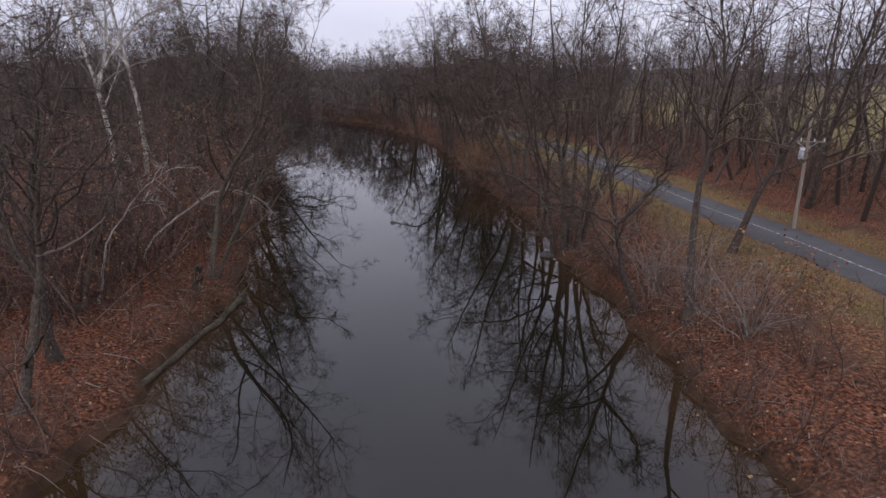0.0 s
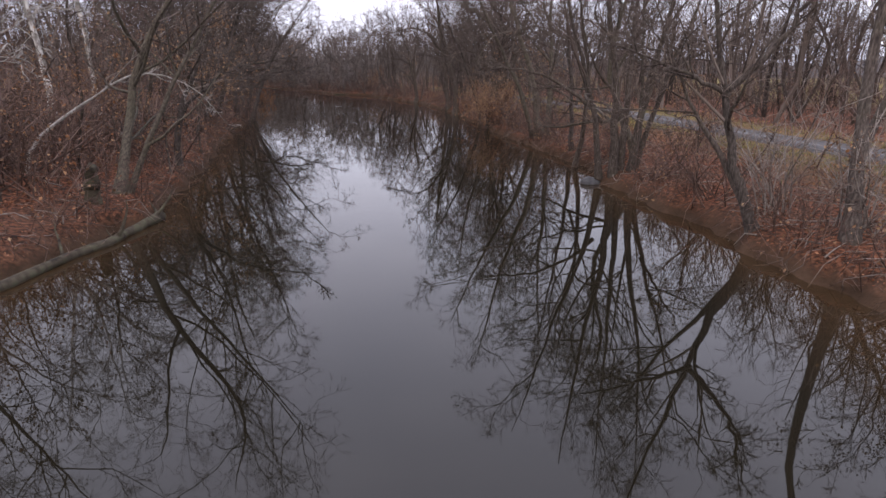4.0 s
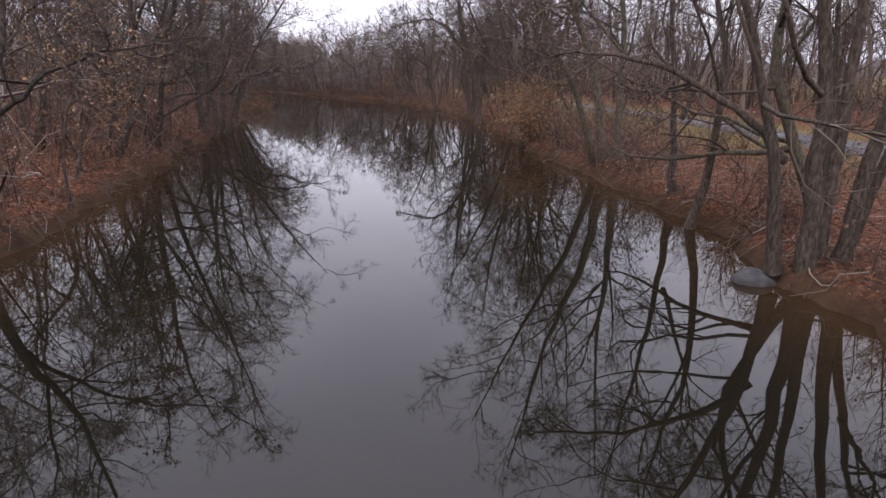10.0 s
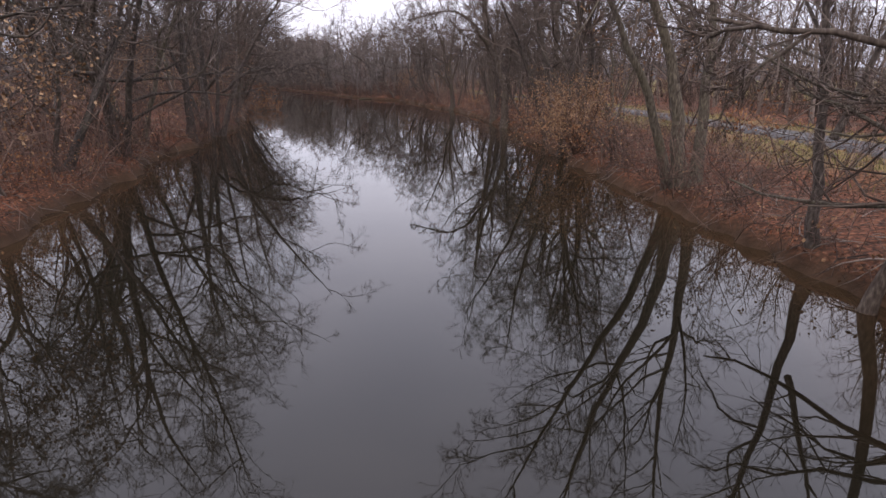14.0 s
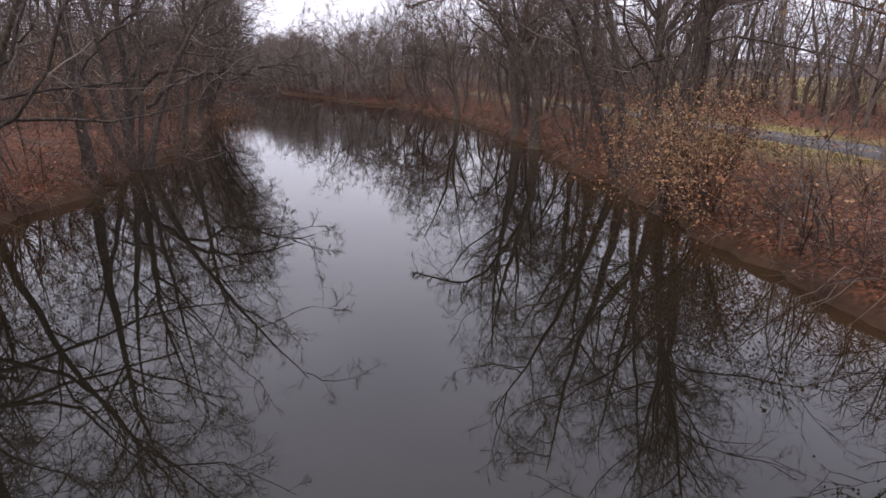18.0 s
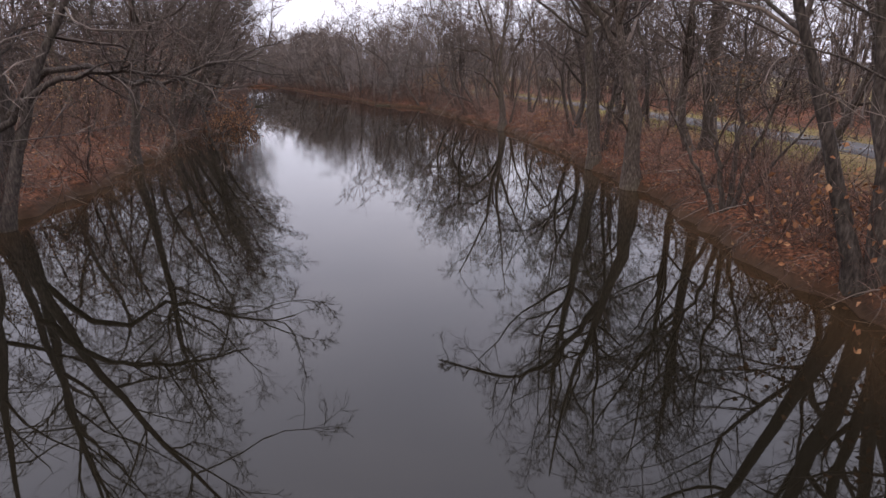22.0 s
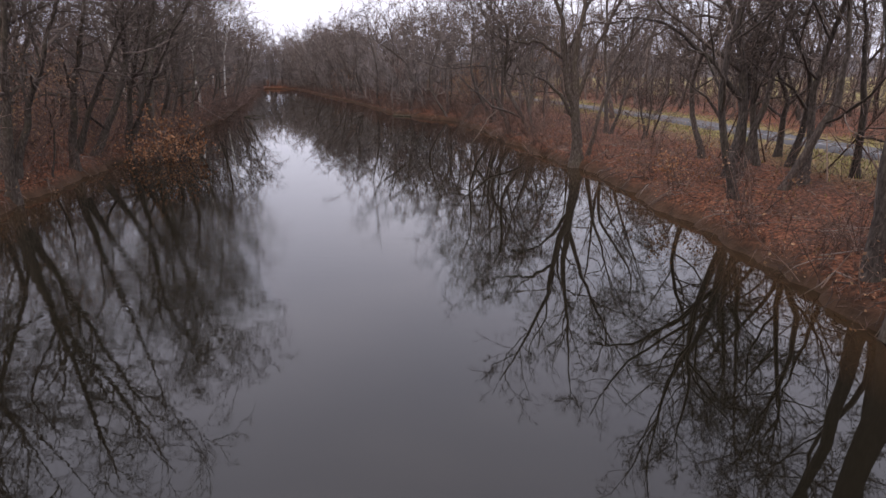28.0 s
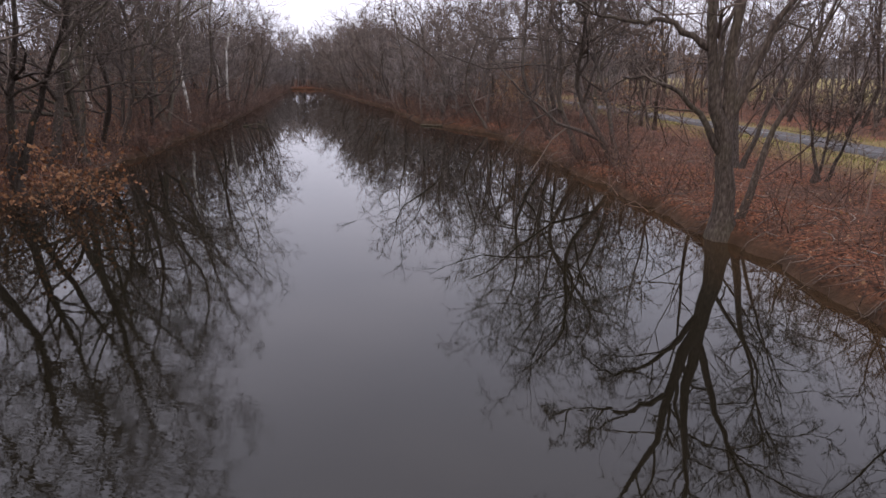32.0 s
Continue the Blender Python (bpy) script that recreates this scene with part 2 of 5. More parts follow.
def water_material():
    m, n, l, b = mat("still_river_water", 0.015, 0.42)
    b.inputs["IOR"].default_value = 1.33
    w = noise_tex(n, l, 0.12, 3.0)
    deep = ramp(n, l, w, [(0.3, (0.0058, 0.0048, 0.0030)), (0.7, (0.0080, 0.0065, 0.0040))])
    at = n.new("ShaderNodeVertexColor")
    at.layer_name = "shallow"
    sep = n.new("ShaderNodeSeparateColor")
    l.new(at.outputs["Color"], sep.inputs["Color"])
    # brown of silt, with the bank's reflection put into the colour too
    l.new(mixed(n, l, sep.outputs["Red"], deep, (0.030, 0.017, 0.008)), b.inputs["Base Color"])
    a = noise_tex(n, l, 0.9, 2.0, (1.0, 0.6, 1))
    c = noise_tex(n, l, 5.0, 3.0, (1.0, 0.6, 1))
    calm = ramp(n, l, noise_tex(n, l, 0.045, 2.0), [(0.42, (0.35, 0.35, 0.35)), (0.62, (1.2, 1.2, 1.2))])
    s = mixed(n, l, 0.25, a, c)
    s = mixed(n, l, 1.0, s, calm, "MULTIPLY")
    # a small patch of wind ripples
    wave = noise_tex(n, l, 2.2, 3.0, (0.8, 2.2, 1))
    wind = mixed(n, l, 1.0, wave, sep.outputs["Green"], "MULTIPLY")
    s = mixed(n, l, 1.0, s, wind, "ADD")
    bumped(n, l, b, s, 0.05, 0.02)
    return m


WATER = water_material()

# ---- mesh tools ----
def raw_mesh(name, verts, quads=None, tris=None, smooth=True):
    verts = np.asarray(verts, np.float32).reshape(-1, 3)
    q = np.zeros((0, 4), np.int32) if quads is None else np.asarray(quads, np.int32).reshape(-1, 4)
    t = np.zeros((0, 3), np.int32) if tris is None else np.asarray(tris, np.int32).reshape(-1, 3)
    me = bpy.data.meshes.new(name)
    me.vertices.add(len(verts))
    me.vertices.foreach_set("co", verts.ravel())
    loops = np.concatenate([q.ravel(), t.ravel()])
    me.loops.add(len(loops))
    me.loops.foreach_set("vertex_index", loops)
    me.polygons.add(len(q) + len(t))
    starts = np.concatenate([np.arange(len(q)) * 4, len(q) * 4 + np.arange(len(t)) * 3]).astype(np.int32)
    me.polygons.foreach_set("loop_start", starts)
    me.polygons.foreach_set("use_smooth", np.full(len(q) + len(t), smooth))
    me.update(calc_edges=True)
    return me


def tubes(pts, rad, sides=5, tip=False):
    """Tapered tubes along N lines of S points; returns vertices, quads and triangles."""
    pts = np.asarray(pts, float)
    rad = np.asarray(rad, float)
    n, s, _ = pts.shape
    tan = np.gradient(pts, axis=1)
    tan /= np.linalg.norm(tan, axis=2, keepdims=True) + 1e-9
    ref = np.where(np.abs(tan[:, :1, 2:3]) > 0.8, np.array([1.0, 0, 0]), np.array([0, 0, 1.0]))
    u = np.cross(tan, np.broadcast_to(ref, tan.shape))
    u /= np.linalg.norm(u, axis=2, keepdims=True) + 1e-9
    v = np.cross(tan, u)
    a = np.arange(sides) * 2 * math.pi / sides
    ring = u[:, :, None, :] * np.cos(a)[None, None, :, None] + v[:, :, None, :] * np.sin(a)[None, None, :, None]
    verts = pts[:, :, None, :] + ring * rad[:, :, None, None]
    verts = verts.reshape(n, s * sides, 3)
    k = np.arange(sides)
    segs = []
    last = s - 2 if tip else s - 1
    for i in range(last):
        segs.append(np.stack([i * sides + k, i * sides + (k + 1) % sides, (i + 1) * sides + (k + 1) % sides, (i + 1) * sides + k], 1))
    per = s * sides
    if tip:
        verts = np.concatenate([verts[:, :(s - 1) * sides], pts[:, -1:, :]], axis=1)
        per = (s - 1) * sides + 1
        tri = np.stack([(s - 2) * sides + k, (s - 2) * sides + (k + 1) % sides, np.full(sides, per - 1)], 1)
    else:
        tri = np.stack([np.full(sides - 2, (s - 1) * sides), (s - 1) * sides + k[1:-1], (s - 1) * sides + k[2:]], 1)
    off = (np.arange(n) * per)[:, None, None]
    quads = (np.concatenate(segs)[None] + off).reshape(-1, 4) if segs else None
    return verts.reshape(-1, 3), quads, (tri[None] + off).reshape(-1, 3)


def joined(chunks):
    V, Q, T, o = [], [], [], 0
    for v, q, t in chunks:
        V.append(v)
        if q is not None:
            Q.append(q + o)
        if t is not None:
            T.append(t + o)
        o += len(v)
    return np.concatenate(V), np.concatenate(Q) if Q else None, np.concatenate(T) if T else None


def mesh_part(name, chunks, material, parent=None, label="", kind="", smooth=True):
    me = raw_mesh(name, *joined(chunks), smooth=smooth)
    me.materials.append(material)
    ob = new(name, me)
    if parent:
        ob.parent = parent
    return tagged(ob, label=label, kind=kind)


def unit(a):
    return a / (np.linalg.norm(a, axis=-1, keepdims=True) + 1e-9)


def sprout(rng, pts, rad, count, lo, hi, angle, ratio, steps, lift, wander, thin=0.6, least=0.004):
    """Side branches from N lines: returns their lines and radii."""
    n, s, _ = pts.shape
    par = np.repeat(np.arange(n), count)
    m = len(par)
    u = (lo + (hi - lo) * rng.random(m) ** 0.75) * (s - 1)
    i = np.minimum(u.astype(int), s - 2)
    f = (u - i)[:, None]
    start = pts[par, i] * (1 - f) + pts[par, i + 1] * f
    tan = unit(pts[par, i + 1] - pts[par, i])
    r = rad[par, i] * (1 - f[:, 0]) + rad[par, i + 1] * f[:, 0]
    perp = unit(np.cross(tan, unit(rng.normal(size=(m, 3)))))
    a = np.radians(rng.uniform(*angle, m))[:, None]
    d = unit(tan * np.cos(a) + perp * np.sin(a))
    total = np.linalg.norm(np.diff(pts, axis=1), axis=2).sum(1)[par]
    length = total * rng.uniform(*ratio, m) * (1.08 - 0.5 * u / (s - 1))
    line = [start]
    curl = rng.normal(size=(m, 3)) * (0.42 / max(steps, 3))
    for k in range(steps):
        d = unit(d + curl + rng.normal(size=(m, 3)) * wander + np.array([0, 0, lift]))
        line.append(line[-1] + d * (length / steps)[:, None])
    line = np.stack(line, 1)
    taper = np.linspace(1, 0.22, steps + 1)[None]
    return line, np.maximum((r * thin * rng.uniform(0.7, 1.1, m))[:, None] * taper, least)


def leaves_on(rng, tips, count, size, spread):
    """Small folded leaves scattered near points."""
    c = tips[rng.integers(0, len(tips), count)] + rng.normal(size=(count, 3)) * spread
    a = unit(rng.normal(size=(count, 3)) + np.array([0, 0, -0.5]))
    b = unit(np.cross(a, rng.normal(size=(count, 3))))
    up = np.cross(a, b)
    w = (size * rng.uniform(0.6, 1.2, count))[:, None]
    v = np.stack([c, c + a * w * 0.5 + b * w * 0.36 + up * w * 0.12, c + a * w, c + a * w * 0.5 - b * w * 0.36 + up * w * 0.12], 1)
    base = (np.arange(count) * 4)[:, None]
    return v.reshape(-1, 3), None, np.concatenate([base + np.array([[0, 1, 2]]), base + np.array([[0, 2, 3]])])


def smooth_line(ctrl, steps, rng=None, wobble=0.0):
    """A Catmull-Rom line through control points."""
    c = np.asarray(ctrl, float)
    c = np.vstack([2 * c[0] - c[1], c, 2 * c[-1] - c[-2]])
    u = np.linspace(0, len(c) - 3, steps + 1)
    i = np.minimum(u.astype(int), len(c) - 4)
    f = (u - i)[:, None]
    p0, p1, p2, p3 = c[i], c[i + 1], c[i + 2], c[i + 3]
    p = 0.5 * (2 * p1 + (p2 - p0) * f + (2 * p0 - 5 * p1 + 4 * p2 - p3) * f ** 2 + (3 * p1 - p0 - 3 * p2 + p3) * f ** 3)
    if rng is not None and wobble:
        w = rng.normal(size=p.shape) * wobble
        w[0] = 0
        p = p + w
    return p


def grow_tree(name, stems, radius, seed, wood, twig, detail=1.0, limbs=11, low=0.25, reach=(0.34, 0.68), lift=0.05,
              leaf=None, leaf_count=0, leaf_size=0.1, big=(), angle=(30, 66), label="", flare=1.6, fine=0.0065, plain_limbs=False, twigs=(9, 7, 5), side_reach=None):
    """A bare tree: stems through control points, limbs, and a crown of branches and twigs."""
    rng = np.random.default_rng(seed)
    root = new(name)
    lines = []
    for k, ctrl in enumerate(stems):
        L = smooth_line(ctrl, 14, rng, 0.04)
        u = np.linspace(0, 1, 15)
        r0 = radius[k] if isinstance(radius, (list, tuple)) else radius
        R = r0 * (1 - 0.9 * u ** 0.85)
        if ctrl[0][2] < 1 and (k == 0 or np.hypot(*ctrl[0][:2]) < 1.2):
            R = R * (1 + (flare - 1) * np.exp(-u * 26))
        mesh_part("trunk" if k == 0 else "stem", [tubes(L[None], R[None], 5 if plain_limbs else 10)], wood, root)
        lines.append((L, R))
    for ctrl, r0 in big:
        L = smooth_line(ctrl, 14, rng, 0.05)
        R = r0 * (1 - 0.8 * np.linspace(0, 1, 15))
        mesh_part("limb", [tubes(L[None], R[None], 7)], wood, root)
        lines.append((L, R))
    top = max(L[:, 2].max() for L, _ in lines)
    l1, r1 = [], []
    for k, (L, R) in enumerate(lines):
        lo = 0.25 if k >= len(stems) else low
        a, b = sprout(rng, L[None], R[None], max(4, int(limbs / len(lines) ** 0.55)), lo, 0.97, angle, side_reach if side_reach and k >= len(stems) else reach, 7, lift, 0.22, 0.56, 0.010)
        l1.append(a)
        r1.append(b)
    l1, r1 = np.concatenate(l1), np.concatenate(r1)
    r1 = np.maximum(r1, np.linspace(0.036, 0.010, 8)[None] * min(1.0, top / 14))
    crown = []
    if plain_limbs:
        crown.append(tubes(l1, r1, 3, True))
    else:
        for a, b in zip(l1, r1):
            mesh_part("limb", [tubes(a[None], b[None], 5)], wood, root)
    P2 = np.concatenate([l1, np.stack([smooth_line(L[[4, 7, 10, 14]], 7) for L, _ in lines])])
    R2 = np.concatenate([r1, np.stack([np.interp(np.linspace(4, 14, 8), np.arange(15), R) for _, R in lines])])
    n2, n3, n4 = (max(2, round(k * detail ** 0.7)) for k in twigs)
    l2, r2 = sprout(rng, P2, R2, n2, 0.18, 1.0, (28, 68), (0.24, 0.52), 2 if plain_limbs else 4, 0.03, 0.24, 0.6, fine * 1.9)
    l3, r3 = sprout(rng, l2, r2, n3, 0.12, 1.0, (28, 72), (0.32, 0.62), 1 if plain_limbs else 2, 0.03, 0.26, 0.62, fine * 1.25)
    l4, r4 = sprout(rng, l3, r3, n4, 0.10, 1.0, (20, 65), (0.4, 0.85), 1, 0.02, 0.25, 0.85, fine)
    crown += [tubes(l2, r2, 3, True), tubes(l3, r3, 3, True)]
    if twigs[2]:
        crown.append(tubes(l4, r4, 3, True))
    mesh_part("crown", crown, twig, root, kind="stuff")
    if leaf and leaf_count:
        tips = l4[:, -1]
        tips = tips[tips[:, 2] < np.percentile(tips[:, 2], 80)]
        mesh_part("foliage", [leaves_on(rng, tips, leaf_count, leaf_size, 0.12)], leaf, root, "dry leaves still hanging", "stuff", False)
    return tagged(root, label=label, category="tree")


# ---- plan of the river: waterlines as x over y ----
YB = [-300, -40, 12, 25, 31, 35, 38, 44, 48, 51, 56, 61, 66, 71, 76, 81, 88, 92, 97, 104, 110, 117, 125, 138, 159, 191, 230, 280, 310, 318, 326, 334]
XL = [-14, -12, -10.7, -10.5, -10.6, -10.2, -11.1, -12.0, -13.4, -14.3, -15.5, -16.9, -18.7, -19.4, -20.5, -21.6, -23.5, -25.2, -26.7, -29.4, -31.8, -33.9, -37, -42.5, -50.6, -65, -83, -105, -118, -150, -230, -420]
YR = [-300, -40, 12, 25, 29, 33, 38, 42, 46, 49, 52, 55, 58, 63, 68, 71, 76, 79, 82, 86, 89, 93, 97, 101, 105, 109, 115, 123, 131, 138, 150, 161, 195, 226, 280, 310, 318, 326, 334, 340]
XR = [12, 9, 7.1, 7.1, 7.2, 6.5, 6.2, 5.6, 5.7, 5.5, 5.0, 4.8, 3.9, 3.2, 2.8, 2.3, 1.7, 1.3, 1.1, 0.6, 0.3, -0.4, -1.6, -2.0, -2.8, -3.9, -5.2, -8.4, -10.9, -13, -17.5, -27, -43, -60, -88, -104, -114, -140, -260, -420]
RY = [-300, 20, 34, 44, 50, 58, 65, 74, 84, 95, 105, 114, 120, 142, 180, 230, 300, 400, 800]
RX = [30, 20.5, 19.2, 18.4, 17.6, 17, 16.6, 16.2, 15.0, 13.7, 12.2, 10.6, 9.5, 5, -6, -22, -50, -95, -280]
ROAD_Z = 1.0


def left_bank(y):
    return np.interp(y, YB, XL) + 0.4 * np.sin(y * 0.9) * np.sin(y * 0.37 + 1) + 0.16 * np.sin(y * 2.7) * np.sin(y * 0.6) + 0.08 * np.sin(y * 4.3 + 1)


def right_bank(y):
    return np.interp(y, YR, XR) + 0.35 * np.sin(y * 0.8 + 2) * np.sin(y * 0.31) + 0.16 * np.sin(y * 3.1 + 1) * np.sin(y * 0.5 + 1) + 0.08 * np.sin(y * 4.7)


def road_x(y):
    return np.interp(y, RY, RX)


def rise(d):
    """The height of the bank at a distance behind the waterline."""
    return np.interp(d, [-40, -3, -1, 0, 0.22, 0.6, 2.0, 5, 12, 40, 200, 3000], [-1.2, -1.0, -0.5, -0.03, 0.30, 0.5, 0.76, 0.95, 1.15, 1.5, 2.5, 6.0])


def ground_z(x, y):
    d = np.maximum(left_bank(y) - x, x - right_bank(y))
    z = rise(d)
    w = np.clip(d / 4, 0, 1)
    z = z + w * (0.16 * np.sin(x * 0.55 + 1.3) * np.sin(y * 0.47) + 0.09 * np.sin(x * 1.3 + y * 0.9) + 0.05 * np.sin(x * 2.9 - y * 2.3))
    e = np.abs(x - road_x(y)) - 2.7
    flat = ROAD_Z - 0.02
    k = np.clip(1 - e / 3.5, 0, 1)
    return z * (1 - k) + flat * k


# ---- ground: one sheet to the horizon ----
def build_ground():
    ys = np.concatenate([[-2600, -1200, -500, -250], np.arange(-140, -20, 10), np.arange(-20, 150, 0.4), np.arange(150, 340, 1.6), [340, 344, 352, 364, 382, 407, 432, 480, 550, 650, 830, 1130, 1600, 2700]])
    off = np.concatenate([[0, 0.12, 0.3, 0.6, 0.95, 1.4, 2.0, 2.7, 3.5, 4.4, 5.5], np.arange(6.6, 34, 1.15), [36, 40, 46, 54, 66, 85, 120, 180, 280, 450, 800, 1500, 3000]])
    wide = np.array([0.25, 0.6, 1.2, 2.5])
    rows = []
    for y in ys:
        yy = min(max(y, -300), 340)
        a, b = left_bank(yy), right_bank(yy)
        if b - a < 6:
            b = a + 6
        mid = (a + b) / 2
        rows.append(np.concatenate([a - off[::-1], np.minimum(a + wide, mid - 0.1), [mid], np.maximum(b - wide[::-1], mid + 0.1), b + off]))
    X = np.array(rows)
    Y = np.repeat(ys[:, None], X.shape[1], 1)
    Z = ground_z(X, np.clip(Y, -300, 340))
    rng = np.random.default_rng(5)
    near = (np.abs(X) < 120) & (Z > 0.1)
    Z = Z + near * rng.normal(size=Z.shape) * 0.035
    h, w = X.shape
    i = np.arange(h * w).reshape(h, w)
    quads = np.stack([i[:-1, :-1], i[:-1, 1:], i[1:, 1:], i[1:, :-1]], -1).reshape(-1, 4)
    me = raw_mesh("ground", np.stack([X, Y, Z], -1), quads)
    e = np.abs(X - road_x(Y)) - 2.4
    right = X > right_bank(np.clip(Y, -300, 340))
    beyond = np.clip((X - road_x(Y) - 24) / 8, 0, 1)
    lawn = np.clip(1 - (e - 1.5) / 4.5, 0, 1) * (X < road_x(Y) + 4)
    patch = 0.5 + 0.5 * np.sin(X * 0.5 + 2) * np.sin(Y * 0.33)
    turf = right * np.clip(np.maximum(lawn * (0.45 + 0.55 * patch) * np.interp(Y, [50, 85], [0.35, 1.0]), beyond), 0, 1)
    far_left = np.clip((left_bank(np.clip(Y, -300, 340)) - X - 75) / 20, 0, 1) * 0.7
    turf = np.maximum(turf, far_left)
    mud = np.clip(1.3 - (Z - 0.02) / 0.42, 0, 1)
    col = np.stack([turf, mud, np.zeros_like(turf), np.ones_like(turf)], -1).reshape(-1, 4)
    layer = me.color_attributes.new("zone", "FLOAT_COLOR", "POINT")
    layer.data.foreach_set("color", col.astype(np.float32).ravel())
    me.materials.append(GROUND)
    tagged(new("ground", me), "leaf-covered brown woodland floor with muddy river banks", "ground", kind="structure")


build_ground()


def build_water():
    ys = np.concatenate([[-300, -100], np.arange(-40, 336, 1.0)])
    a, b = left_bank(ys) - 0.8, right_bank(ys) + 0.8
    u = np.array([0, 0.06, 0.12, 0.2, 0.3, 0.5, 0.7, 0.8, 0.88, 0.94, 1.0])
    X = a[:, None] + (b - a)[:, None] * u[None]
    Y = np.repeat(ys[:, None], len(u), 1)
    i = np.arange(X.size).reshape(X.shape)
    me = raw_mesh("water", np.stack([X, Y, 0 * X], -1), np.stack([i[:-1, :-1], i[:-1, 1:], i[1:, 1:], i[1:, :-1]], -1).reshape(-1, 4))
    # silty shallows along the banks, with the bank's brown reflection painted in
    edge = np.minimum(X - a[:, None], b[:, None] - X)
    k = np.clip(1 - (edge - 0.8) / 2.2, 0, 1).ravel()
    wind = (4.0 * np.exp(-((X + 18) ** 2 / 40 + (Y - 98) ** 2 / 60))).ravel()
    layer = me.color_attributes.new("shallow", "FLOAT_COLOR", "POINT")
    layer.data.foreach_set("color", np.stack([k, wind, k, np.ones_like(k)], 1).astype(np.float32).ravel())
    me.materials.append(WATER)
    tagged(new("water", me), "still dark river water mirroring bare trees", "water", kind="structure")


build_water()


def strip(name, ya, yb, inner, outer, lift, material, step=1.0, thick=0.0):
    ys = np.arange(ya, yb + 0.01, step)
    cx = road_x(ys)
    dx = np.gradient(cx, ys)
    nrm = np.stack([np.ones_like(dx), -dx], 1) / np.sqrt(1 + dx ** 2)[:, None]
    p = np.stack([cx, ys], 1)
    a, b = p + nrm * inner, p + nrm * outer
    z = np.full(len(ys), ROAD_Z + lift)
    n = len(ys)
    k = np.arange(n - 1)
    v = [np.column_stack([a, z]), np.column_stack([b, z])]
    q = [np.stack([k, k + n, k + n + 1, k + 1], 1)]
    if thick:
        v += [np.column_stack([a - nrm * 0.1, z - thick]), np.column_stack([b + nrm * 0.1, z - thick])]
        q += [np.stack([k + 2 * n, k, k + 1, k + 2 * n + 1], 1), np.stack([k + n, k + 3 * n, k + 3 * n + 1, k + n + 1], 1)]
    me = raw_mesh(name, np.concatenate(v), np.concatenate(q))
    me.materials.append(material)
    return new(name, me)


road = tagged(strip("road", -120, 390, -1.8, 1.8, 0.04, ASPHALT, 2.0, 0.3), "grey two-lane asphalt road with a worn pale centre line", "road", kind="structure")
centre = strip("road_line", -60, 300, -0.05, 0.05, 0.046, LINE, 2.0)
centre.parent = road

# ---- trees ----
def straight(h, lean=(0, 0), bend=0.3, seed=0):
    r = np.random.default_rng(seed)
    b = r.normal(size=(2, 2)) * bend
    return [(0, 0, -0.3), (lean[0] * 0.3 + b[0, 0], lean[1] * 0.3 + b[0, 1], h * 0.35), (lean[0] * 0.65 + b[1, 0], lean[1] * 0.65 + b[1, 1], h * 0.7), (lean[0], lean[1], h)]


def put(tree, x, y, turn=0, size=1.0):
    tree.matrix_basis = pose(x, y, float(ground_z(np.array(x), np.array(y))), 0, 0, turn) @ Matrix.Scale(size, 4)
    return tree


def signature(name, label, x, y, stems, radius, seed, wood=BARK, twig=TWIG, **more):
    more = {"low": 0.32, "angle": (26, 62), "reach": (0.30, 0.58), "limbs": 14, **more}
    if isinstance(stems[0], tuple):
        stems = [stems]
    stems = [[(a, b, c if c < 6 else 6 + (c - 6) * 0.95) for a, b, c in st] for st in stems]
    return put(grow_tree(name, stems, radius, seed, wood, twig, label=label, **more), x, y, size=float(np.interp(y, [30, 62], [0.74, 1.0])))


